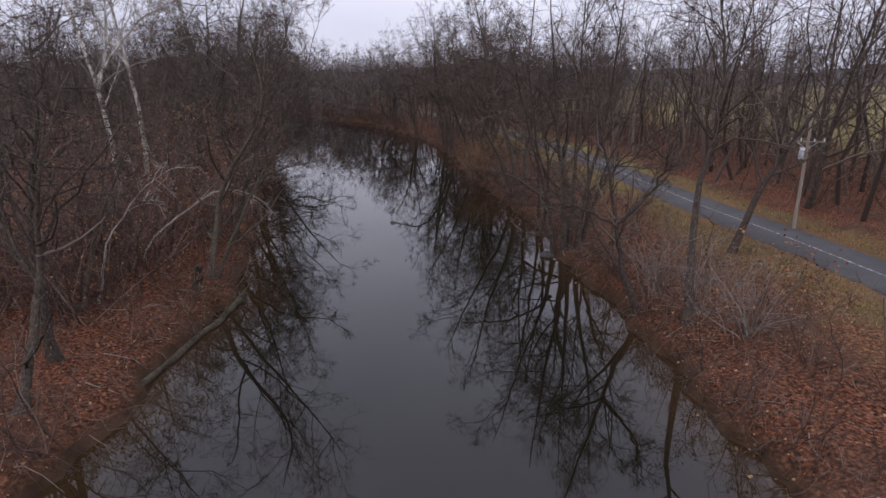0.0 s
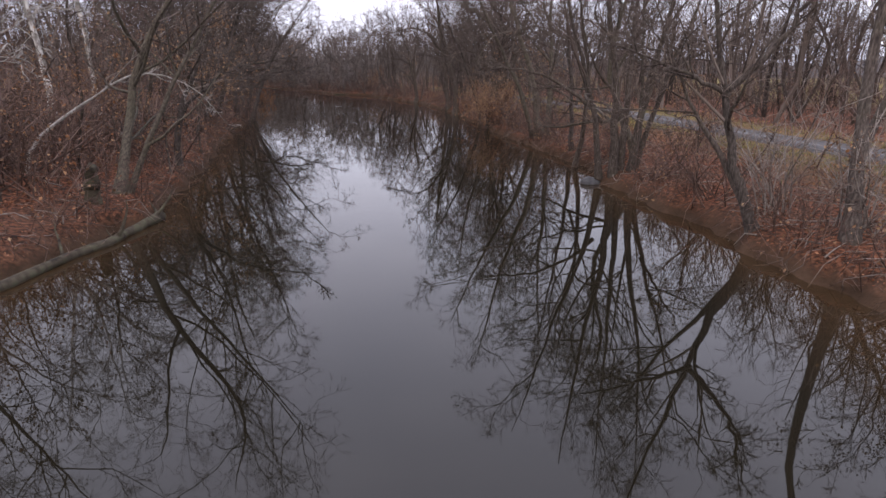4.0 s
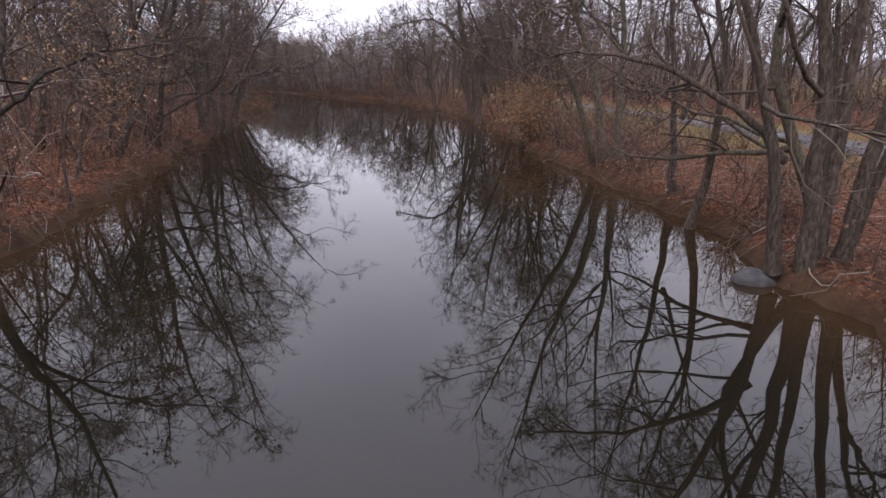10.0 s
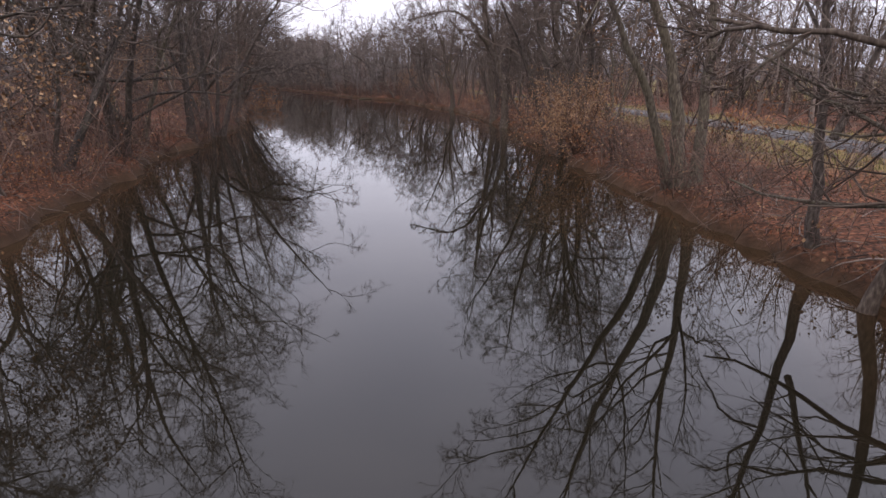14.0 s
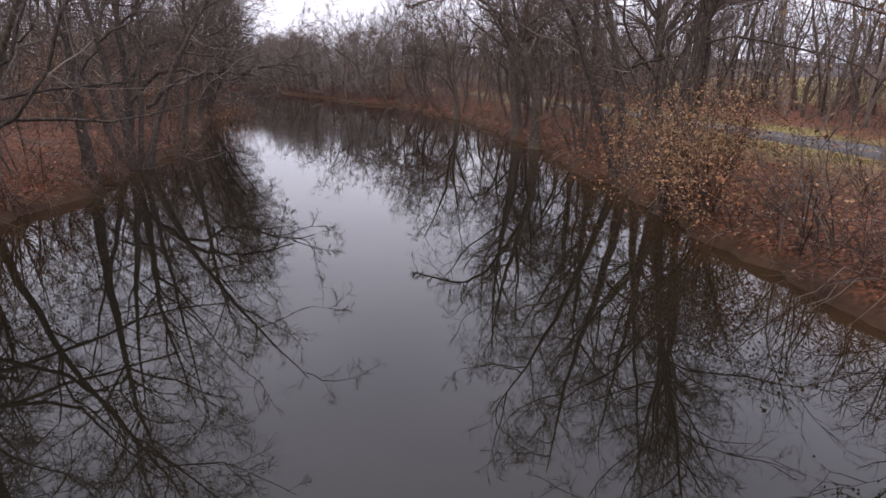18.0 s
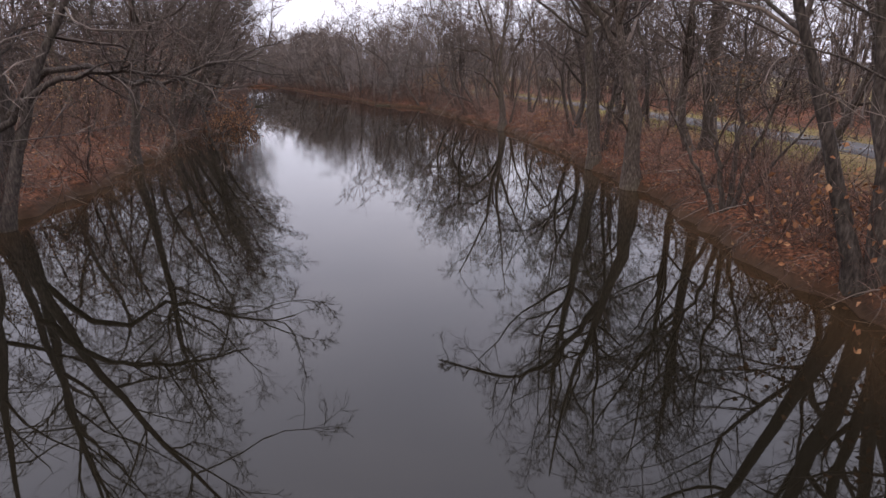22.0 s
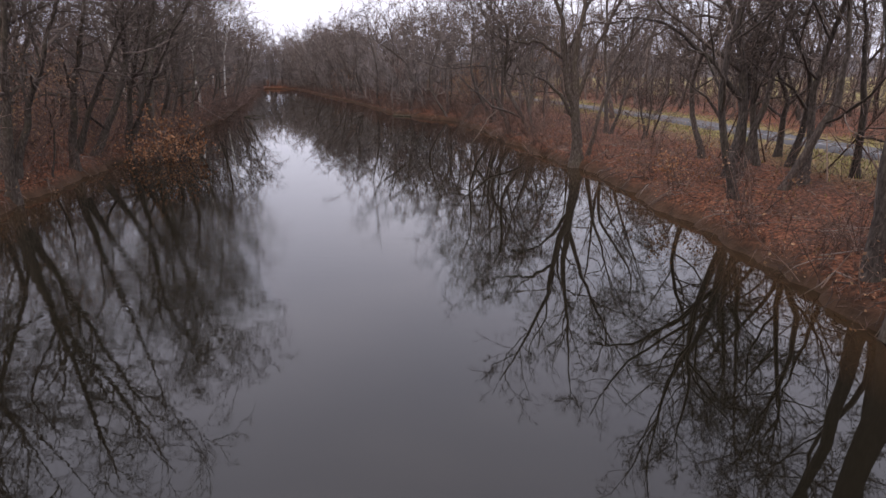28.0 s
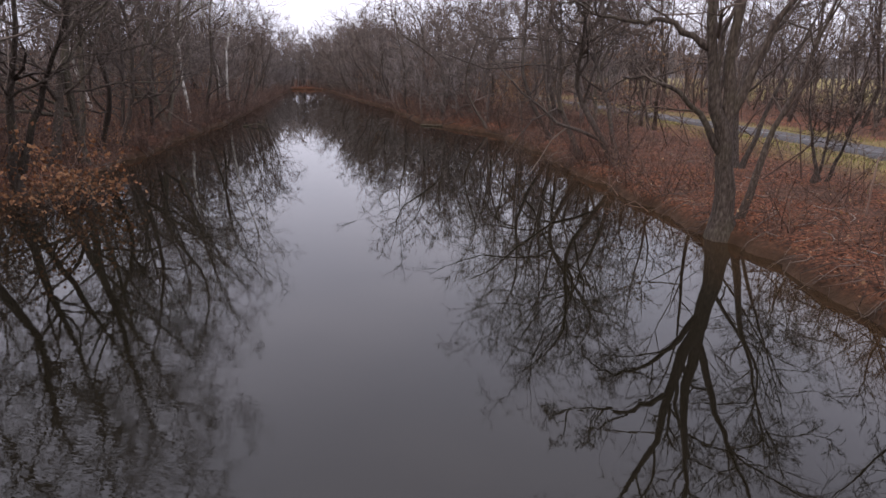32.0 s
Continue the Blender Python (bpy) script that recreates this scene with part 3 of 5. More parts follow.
def build_signature_trees():
    # five-stemmed tree at the water's edge
    signature("multi_stem_tree", "large grey five-stemmed bare tree at the water's edge", 5.9, 42.4, [
        [(-0.05, 0, -0.4), (-0.2, 0.2, 4), (-0.9, 0.4, 9), (-1.6, 0.8, 17)],
        [(-0.7, 0.2, -0.3), (-1.3, 0.4, 3.5), (-2.6, 0.9, 8), (-4.3, 1.4, 15)],
        [(0.35, 0.3, -0.3), (0.5, 0.5, 4), (0.5, 0.6, 9), (0.6, 0.8, 18)],
        [(0.75, 0.1, -0.3), (1.3, 0.2, 4), (2.3, 0.3, 9), (3.0, 0.5, 18)],
        [(1.0, 0.5, -0.3), (2.2, 0.7, 4), (3.6, 1.0, 8), (5.4, 1.5, 15)]],
        [0.24, 0.18, 0.2, 0.22, 0.16], 11, flare=1.2,
        big=[([(-0.6, 0.6, 2.4), (-2.0, 1.1, 3.8), (-3.8, 1.6, 4.7), (-6.2, 2.2, 5.2)], 0.12), ([(1.9, 0.5, 3.4), (3.0, 0.3, 5.2), (4.2, -0.4, 7.4)], 0.09)])
    # leaning tree with twisted limbs
    signature("leaning_tree", "dark leaning bare tree with twisted limbs on the bank", 7.1, 33.2, [
        [(0, 0, -0.4), (-1.0, 0.6, 2.6), (-1.6, 1.4, 6.5), (-3.2, 2.2, 14)],
        [(-0.3, 0.2, 0.6), (-1.5, 1.0, 2.8), (-2.6, 1.7, 5.0), (-3.8, 2.6, 8.4)]],
        [0.22, 0.13], 12, BARK_DARK,
        big=[([(-1.3, 0.9, 4.6), (0.4, 0.6, 6.6), (1.2, 0.2, 9.5)], 0.13), ([(-1.2, 0.9, 4.4), (-3.2, 1.2, 5.4), (-5.6, 1.6, 6.2)], 0.09)])
    signature("bank_tree", "slender grey bare tree on the leaf-covered bank", 5.3, 47.3, straight(13, (-0.5, 0.4), 0.25, 3), 0.16, 13)
    signature("bank_tree", "slender forking bare tree above leaf-covered ground", 5.8, 50.0, [
        [(0, 0, -0.4), (-0.3, 0.3, 4), (-0.9, 0.8, 9), (-1.6, 1, 14)], [(0.0, 0.1, 2.6), (0.9, 0.3, 5), (1.8, 0.6, 8), (2.6, 1, 12)]], [0.15, 0.1], 14, BARK_DARK)
    signature("multi_stem_tree", "large mossy multi-stemmed bare tree leaning to the river", 5.2, 57.2, [
        [(0, 0, -0.4), (-0.8, 0.2, 4), (-2.4, 0.5, 9), (-4.0, 1, 17)],
        [(0.4, 0.2, -0.3), (0.6, 0.6, 4), (0.4, 0.8, 9), (1.0, 1.2, 18)],
        [(-0.4, 0.1, -0.3), (-1.9, -0.3, 3.6), (-3.9, -0.6, 7.5), (-6.2, -0.6, 13)]],
        [0.28, 0.24, 0.2], 15, BARK_MOSS)
    signature("bank_tree", "tall straight grey bare tree behind a leafy bush", 2.5, 69.2, [[(0, 0, -0.4), (0.15, 0, 1.4), (0.7, 0.1, 5.2), (1.4, 0.1, 8.2), (2.9, 0.3, 16)]], 0.24, 16, low=0.35)
    signature("multi_stem_tree", "dark multi-stemmed bare tree on the leafy bank", 2.9, 75.3, [
        [(0, 0, -0.4), (-0.6, 0.2, 4), (-1.8, 0.4, 9), (-2.6, 1, 16)],
        [(0.4, 0.1, -0.3), (0.8, 0.3, 4), (1.4, 0.4, 9), (2.4, 1, 16)],
        [(-0.4, 0.1, -0.3), (-1.6, 0.4, 3.4), (-3.2, 0.4, 7.5), (-5.6, 0.6, 12)]],
        [0.26, 0.22, 0.2], 17, BARK_DARK)
    # curved tree seen close above the bank
    signature("curved_tree", "thick grey bare tree curving out over the bank", 0.3, 88.3, [
        [(0, 0, -0.4), (-0.2, 0.05, 2.7), (-0.63, 0.1, 4.5), (-1.25, 0.3, 7.2), (-2.0, 0.5, 10), (-2.7, 0.8, 16)]], 0.36, 18, low=0.45,
        big=[([(-0.9, 0.2, 5.2), (-1.8, 0.2, 6.7), (-3.2, 0.2, 8.6), (-4.7, 0.1, 9.3), (-6.6, 0.0, 9.0), (-8.4, 0.0, 8.6)], 0.17), ([(-0.2, 0, 2.1), (-0.9, -0.2, 2.9), (-1.9, -0.3, 3.6)], 0.06)], side_reach=(0.10, 0.22))
    signature("bank_tree", "thick grey bare tree trunk near the road verge", 4.1, 93.8, [[(0.3, 0, -0.4), (-0.5, 0.2, 1.6), (-0.5, 0.2, 5), (-0.7, 0.3, 10), (-1.2, 0.5, 18)]], 0.28, 19)
    signature("bank_tree", "thick grey bare tree trunk near the road verge", 5.5, 95.1, straight(19, (-0.5, 0.6), 0.15, 8), 0.38, 20)
    signature("bank_tree", "grey bare tree on the muddy river bank", -0.6, 93.7, straight(17, (-1.4, 0.5), 0.3, 9), 0.30, 21)
    signature("bank_tree", "twin-stemmed bare tree on the muddy river bank", -0.2, 95.9, [
        [(0, 0, -0.4), (-0.3, 0.2, 4), (-1.3, 0.4, 9), (-1.9, 1, 16)], [(0.3, 0.1, -0.3), (0.9, 0.3, 4), (1.3, 0.4, 9), (1.9, 1, 15)]], [0.2, 0.15], 22, BARK_DARK)
    signature("twisted_tree", "dark twisted bare tree above tangled bank roots", 0.0, 107.6, [
        [(0, 0, -0.4), (0.3, 0.3, 3), (-0.3, 0.5, 6), (-1.3, 0.9, 9), (-1.6, 1.2, 15)],
        [(0.3, 0.2, -0.3), (1.2, 0.4, 3.4), (1.6, 0.5, 7), (2.6, 0.8, 14)]], [0.24, 0.17], 23, BARK_DARK,
        big=[([(0.2, 0.3, 3.2), (-1.3, 0.2, 4.8), (-3.2, 0.4, 6.2), (-5.0, 0.6, 6.4)], 0.12)])
    # forked tree with the long arching limb
    signature("forked_tree", "large grey forked bare tree with one arching limb", -5.6, 116.3, [
        [(0, 0, -0.4), (-0.25, 0, 2.4), (-0.9, -0.1, 4.6), (-1.5, -0.2, 8.2), (-4.0, -0.3, 14)],
        [(-0.3, 0, 2.9), (-0.35, 0.1, 6.5), (0.1, 0.2, 10), (0.6, 0.5, 16)],
        [(-0.2, 0.1, 3.6), (0.9, 0.2, 6.8), (2.2, 0.1, 9.5), (4.6, 0.2, 14)],
        [(0.6, 0.4, -0.2), (1.1, 0.6, 2.6), (1.9, 0.8, 4.8), (3.1, 1.2, 9.0)]],
        [0.36, 0.22, 0.15, 0.15], 24, low=0.42, limbs=15, reach=(0.34, 0.62), angle=(24, 62),
        big=[([(-0.3, 0, 2.3), (-0.9, -0.2, 3.2), (-1.6, -0.3, 4.1), (-2.6, -0.4, 4.7), (-3.6, -0.3, 4.8)], 0.13), ([(-1.1, -0.1, 5.6), (-2.4, -0.2, 6.4), (-3.9, -0.2, 6.5), (-5.3, -0.1, 7.0)], 0.11)])
    signature("bank_tree", "multi-stemmed shrubby bare tree beside the road verge", -1, 121.7, [
        [(0, 0, -0.3), (-0.4, 0.2, 1.8), (-0.9, 0.4, 4.6)], [(0.3, 0, -0.3), (0.9, 0.2, 1.8), (1.3, 0.3, 4.4)], [(0.1, 0.2, -0.3), (0.2, 0.3, 2), (0.1, 0.6, 5)]],
        [0.10, 0.09, 0.08], 25, BARK_DARK)
    # dark crooked trees between the bank and the verge
    for k, (x, y, tall, lean) in enumerate([(5.4, 108.7, 10, (-1.2, 0.4)), (3.1, 102.6, 11, (0.8, 0.6)), (4.1, 113.7, 9, (-0.8, 0.2)), (1.5, 111.2, 8, (0.9, -0.3)), (-0.6, 104.6, 10, (-1.0, 0.3)), (1.3, 105.5, 11, (0.7, 0.4)), (2.0, 110.4, 11, (-0.4, 0.5)), (2.6, 106.8, 12, (0.6, 0.2)), (3.6, 111.0, 11, (-0.9, 0.3)), (0.5, 113.4, 10, (0.4, 0.4)), (6.1, 105.1, 9, (1.0, 0.5))]):
        signature("crooked_tree", "dark crooked bare tree beside the road verge", x, y, straight(tall, lean, 0.6, 300 + k), 0.17, 310 + k, BARK_DARK, low=0.14, limbs=12, angle=(35, 75))
    signature("multi_stem_tree", "small five-stemmed bare tree on open leafy ground", 1.9, 81.8, [
        [(0, 0, -0.3), (-0.4, 0.1, 1.6), (-1.0, 0.3, 3.6), (-1.6, 0.5, 6.5)], [(0.2, 0, -0.3), (0.7, 0.2, 1.8), (1.3, 0.3, 3.8), (2.2, 0.5, 6.8)], [(0.1, 0.2, -0.3), (0.2, 0.3, 2), (0.1, 0.6, 5), (0.3, 0.8, 8)],
        [(-0.2, 0.1, -0.3), (-1.0, 0.2, 1.4), (-2.0, 0.3, 3.2), (-2.8, 0.4, 5.2)], [(0.3, 0.1, -0.3), (1.2, -0.1, 1.5), (2.3, -0.2, 3.2), (3.2, -0.2, 5)]],
        [0.10, 0.10, 0.11, 0.08, 0.07], 28, BARK_DARK, low=0.2)
    signature("bank_tree", "grey forking bare tree behind the leafy bank", 5.0, 77.5, [
        [(0, 0, -0.4), (-0.3, 0.2, 3), (-0.8, 0.4, 8), (-1.6, 1, 15)], [(0, 0.1, 2.4), (0.8, 0.3, 5), (1.9, 0.5, 9), (2.9, 1, 14)]], [0.26, 0.17], 29)
    # two trees near the start of the river reach
    signature("bank_tree", "dark slender bare tree on the leafy bank", 8.3, 31.4, straight(16, (0.4, 1.5), 0.35, 11), 0.24, 26, BARK_DARK)
    signature("leaning_tree", "long dark bare tree leaning away from the river", 13.9, 39.8, [[(0, 0, -0.4), (1.6, 0.4, 4), (4.4, 0.8, 9), (8.2, 1.4, 14)]], 0.26, 27, BARK_DARK)
    # pale sycamores
    signature("sycamore_tree", "tall white-barked bare sycamore among brown woodland", -27.0, 57.5, [
        [(0, 0, -0.4), (-0.3, 0.2, 5), (-0.7, 0, 9.5), (-2.3, 0.4, 16), (-4.2, 0.8, 25)],
        [(-0.6, 0, 8.6), (0.4, 0.4, 12), (0.8, 0.6, 17), (1.6, 0.8, 25)]],
        [0.27, 0.17], 31, SYC, TWIG_PALE, big=[([(-0.6, 0, 9.2), (1.5, 0.6, 12), (3.6, 1.0, 14), (6.2, 1.2, 15.2)], 0.14)])
    signature("sycamore_tree", "tall white-barked bare sycamore among brown woodland", -28.3, 64.6, [
        [(0, 0, -0.4), (0, 0.2, 5), (-0.4, 0, 10.5), (-1.4, 0.4, 16), (-2.0, 0.8, 25)],
        [(-0.4, 0, 10.0), (-1.9, 0.4, 12.6), (-3.8, 0.6, 16.5), (-6.2, 0.8, 22)]],
        [0.24, 0.15], 32, SYC, TWIG_PALE)
    for k, (x, y, h, lx) in enumerate([(-50.6, 139.2, 20, -1.5), (-48.5, 148.9, 19, 0.6), (-54.1, 164.6, 21, 2.4), (-61.5, 174.3, 18, -1.0)]):
        signature("sycamore_tree", "white mottled bare sycamore behind the bank brush", x, y, straight(h, (lx, 0.5), 0.6, 40 + k), 0.17, 50 + k, SYC, TWIG_PALE)
    # opposite bank
    signature("bank_tree", "grey bare tree standing on the leaf-covered bank", -13.5, 28.3, straight(14, (1.0, 0.8), 0.4, 61), 0.25, 61)
    signature("leaning_tree", "dark bare tree leaning over the leafy bank", -13.1, 44.2, [[(0, 0, -0.4), (0.35, 0.2, 2.6), (1.5, 0.7, 5.6), (2.6, 1.0, 13)]], 0.22, 62, BARK_DARK, leaf=LEAF_TAN, leaf_count=260, leaf_size=0.13,
              big=[([(0.3, 0.2, 2.4), (1.6, 0.6, 3.8), (3.4, 1.2, 4.9), (6.2, 1.8, 5.4)], 0.09)])
    signature("multi_stem_tree", "large dark multi-stemmed bare tree leaning from the bank", -21.4, 78.6, [
        [(0, 0, -0.4), (-0.6, 0.2, 4), (-1.5, 0.3, 9), (-2.2, 1, 17)],
        [(0.5, 0.1, -0.3), (2.0, 0.4, 4), (4.6, 0.8, 8.5), (8.0, 1.2, 13)],
        [(-0.5, 0.1, -0.3), (-1.9, 0.4, 4), (-3.6, 0.8, 8), (-6.0, 1.2, 15)],
        [(0.1, 0.4, -0.3), (0.3, 1.0, 4), (0.7, 1.4, 10), (1.3, 1.8, 17)]], [0.26, 0.22, 0.2, 0.18], 63, BARK_DARK,
        big=[([(0.9, 0.3, 3.2), (3.0, 0.4, 4.6), (5.2, 0.8, 4.9), (7.6, 1.4, 4.4)], 0.12)])
    signature("bank_tree", "dark bare tree on the leaf-covered river bank", -20.6, 73.8, straight(15, (0.8, 0.3), 0.35, 64), 0.26, 64, BARK_DARK)
    signature("arching_tree", "large dark bare tree with a limb arching over the bank", -23.8, 82.4, [
        [(0, 0, -0.4), (0.3, 0.2, 4), (0.2, 0.4, 9), (1.2, 1, 17)]], 0.32, 65, BARK_DARK,
        big=[([(0.1, 0.1, 2.2), (1.7, 0.1, 3.7), (3.6, 0.3, 4.3), (4.6, 1.4, 3.7), (6.0, 1.4, 3.8), (8.0, 1.9, 4.5), (10.0, 2.0, 4.3)], 0.14)])
    for k, (x, y, bend) in enumerate([(-29.2, 102.3, 5.0), (-32.0, 109.0, 6.2), (-34.3, 116.4, 6.0)]):
        signature("leaning_tree", "dark spreading bare tree leaning over the river", x, y, [
            [(0, 0, -0.4), (0.6, -0.1, 3), (0.34 * bend, -0.3, 7), (0.6 * bend, -0.5, 13)],
            [(0.2, 0.2, 0.8), (0.3 * bend, 0.4, 4), (0.65 * bend, 0.2, 7), (bend, 0.1, 10)]],
            [0.25, 0.17], 330 + k, BARK, low=0.28, limbs=12, twigs=(8, 6, 4), reach=(0.36, 0.62), angle=(32, 72))
    signature("bank_tree", "thick grey bare tree on the leafy river bank", -25.6, 92.6, straight(17, (2.4, 0.6), 0.35, 66), 0.27, 66)


build_signature_trees()


def dead_branches():
    t = grow_tree("dead_tree", [[(-15.4, 37.7, 0.3), (-15.1, 38, 2.0), (-14, 38.7, 3.1), (-12.8, 39.3, 4.0), (-11.6, 39.9, 4.4), (-10.3, 40.3, 3.8), (-9.5, 40.7, 2.7)]],
                  0.075, 71, DEADWOOD, TWIG_PALE, limbs=9, low=0.4, reach=(0.07, 0.16), lift=-0.12, angle=(20, 50), twigs=(4, 3, 2), flare=1.2,
                  label="bleached dead branch arching over the leafy bank")
    t = grow_tree("dead_tree", [[(-15.1, 33.5, 0.4), (-14.7, 34, 3.0), (-13.4, 34.9, 5.2), (-12.1, 35.7, 6.2)]], 0.065, 72, DEADWOOD, TWIG_PALE, limbs=8, low=0.4,
                  reach=(0.2, 0.4), lift=-0.06, twigs=(4, 3, 2), flare=1.2, label="bleached dead branch arching over the leafy bank")
    for k, (x, y) in enumerate([(8.8, 32.1), (9.7, 29.8), (8.2, 34.4)]):
        put(tagged(shrub(90 + k, 3.2, 16, twig=TWIG_GREY), "pale grey tangled dead brush above the water", "bush"), x, y)
    for k, (x, y, h) in enumerate([(-15.2, 51.1, 6.5), (-16.2, 53.4, 7.0), (-14, 49.1, 5.0), (2.2, 85.1, 4.0), (-15.5, 40.8, 8.0), (-16.1, 35.7, 7.0)]):
        put(grow_tree("young_tree", [straight(h, (1.2, 0.3), 0.4, 150 + k)], 0.07, 180 + k, BARK, TWIG, limbs=9, low=0.12, fine=0.007, plain_limbs=True, twigs=(6, 4, 3), flare=1.2,
                      leaf=LEAF_TAN, leaf_count=520, leaf_size=0.12, label="young tree still holding thin tan dry leaves"), x, y)



def build_templates():
    near, back, young = [], [], []
    for k in range(10):
        h = [15.5, 17, 14.5, 16, 13.5, 17.5, 14.5, 16, 15, 13][k]
        stems = [straight(h, (1.8 * (-1) ** k, 1.0), 1.0, 100 + k)]
        if k % 3 != 1:
            stems.append([(0.3, 0.1, -0.3), (1.2, 0.3, h * 0.3), (2.4, 0.8, h * 0.6), (3.6, 0.9, h * 0.88)])
        if k % 4 == 2:
            stems.append([(-0.3, 0.1, -0.3), (-1.4, -0.4, h * 0.28), (-3.2, -0.9, h * 0.55), (-4.8, -1.4, h * 0.8)])
        near.append(grow_tree("woodland_tree", stems, [0.21 + 0.02 * (k % 3), 0.16, 0.14], 200 + k, (BARK_DARK, BARK, BARK_MOSS)[k % 3], TWIG,
                              label="spreading grey-brown bare woodland tree in winter", twigs=(9, 7, 4), limbs=18, low=0.10, angle=(38, 84), reach=(0.36, 0.66), lift=0.09))
    for k in range(6):
        h = [15, 17.5, 16, 14.5, 17, 14][k]
        stems = [straight(h, (1.8 * (-1) ** k, 0.9), 1.0, 140 + k)]
        if k % 2:
            stems.append([(0.3, 0.1, -0.3), (1.0, 0.3, h * 0.3), (1.9, 0.6, h * 0.6), (2.8, 0.6, h * 0.88)])
        back.append(grow_tree("background_tree", stems, [0.2, 0.15], 260 + k, BARK, TWIG, limbs=12, low=0.1, angle=(32, 75), label="tall bare tree deeper in the winter wood",
                              fine=0.016, plain_limbs=True, twigs=(5, 4, 1)))
    far = []
    for k in range(5):
        h = [16, 17.5, 14.5, 17, 15][k]
        far.append(grow_tree("distant_tree", [straight(h, (1.0 * (-1) ** k, 0.5), 0.7, 170 + k)], 0.2, 270 + k, BARK, TWIG, limbs=13, low=0.12, reach=(0.3, 0.5),
                             label="bare grey-brown tree in the wood beyond", fine=0.014, plain_limbs=True, twigs=(6, 5, 0)))
    for k in range(5):
        h = [7, 5.5, 8, 6, 6.5][k]
        young.append(grow_tree("sapling_tree", [straight(h, (0.7, 0.4), 0.4, 120 + k)], 0.06, 230 + k, BARK, TWIG_RED, limbs=9, low=0.1,
                               label="thin bare understorey sapling with brown twigs", flare=1.2, fine=0.009, plain_limbs=True, twigs=(5, 4, 1),
                               leaf=LEAF_TAN if k in (1, 3, 4) else None, leaf_count=380, leaf_size=0.12))
    return near + back + young + far


TEMPLATES = build_templates()
NEAR, BACK, YOUNG, FAR = range(0, 10), range(10, 16), range(16, 21), range(21, 26)


def shrub(seed, h=2.4, stems=9, leaf=None, leaf_count=0, leaf_size=0.11, twig=TWIG_RED, open_out=0.45):
    rng = np.random.default_rng(seed)
    base = rng.normal(size=(stems, 3)) * np.array([0.25, 0.25, 0])
    d = unit(rng.normal(size=(stems, 3)) * np.array([open_out, open_out, 0.1]) + np.array([0, 0, 1.0]))
    line = [base - np.array([0, 0, 0.15])]
    step = (h * rng.uniform(0.6, 1.1, stems) / 5)[:, None]
    for k in range(5):
        d = unit(d + rng.normal(size=d.shape) * 0.13 - np.array([0, 0, 0.04]))
        line.append(line[-1] + d * step)
    line = np.stack(line, 1)
    rad = np.full((stems, 6), 0.018) * np.linspace(1, 0.3, 6) * (h / 2.4)
    l2, r2 = sprout(rng, line, rad, 6, 0.15, 1.0, (20, 60), (0.35, 0.7), 2, 0.02, 0.25, 0.7, 0.008)
    l3, r3 = sprout(rng, l2, r2, 3, 0.1, 1.0, (20, 70), (0.4, 0.85), 1, 0.0, 0.25, 0.8, 0.007)
    root = new("bush")
    mesh_part("stem_clump", [tubes(line, rad, 5)], twig, root)
    mesh_part("crown", [tubes(l2, r2, 3, True), tubes(l3, r3, 3, True)], twig, root, kind="stuff")
    if leaf and leaf_count:
        mesh_part("foliage", [leaves_on(rng, np.concatenate([l3[:, -1], l2[:, -1], l2[:, 1]]), leaf_count, leaf_size, 0.16)], leaf, root, kind="stuff", smooth=False)
    return root


dead_branches()


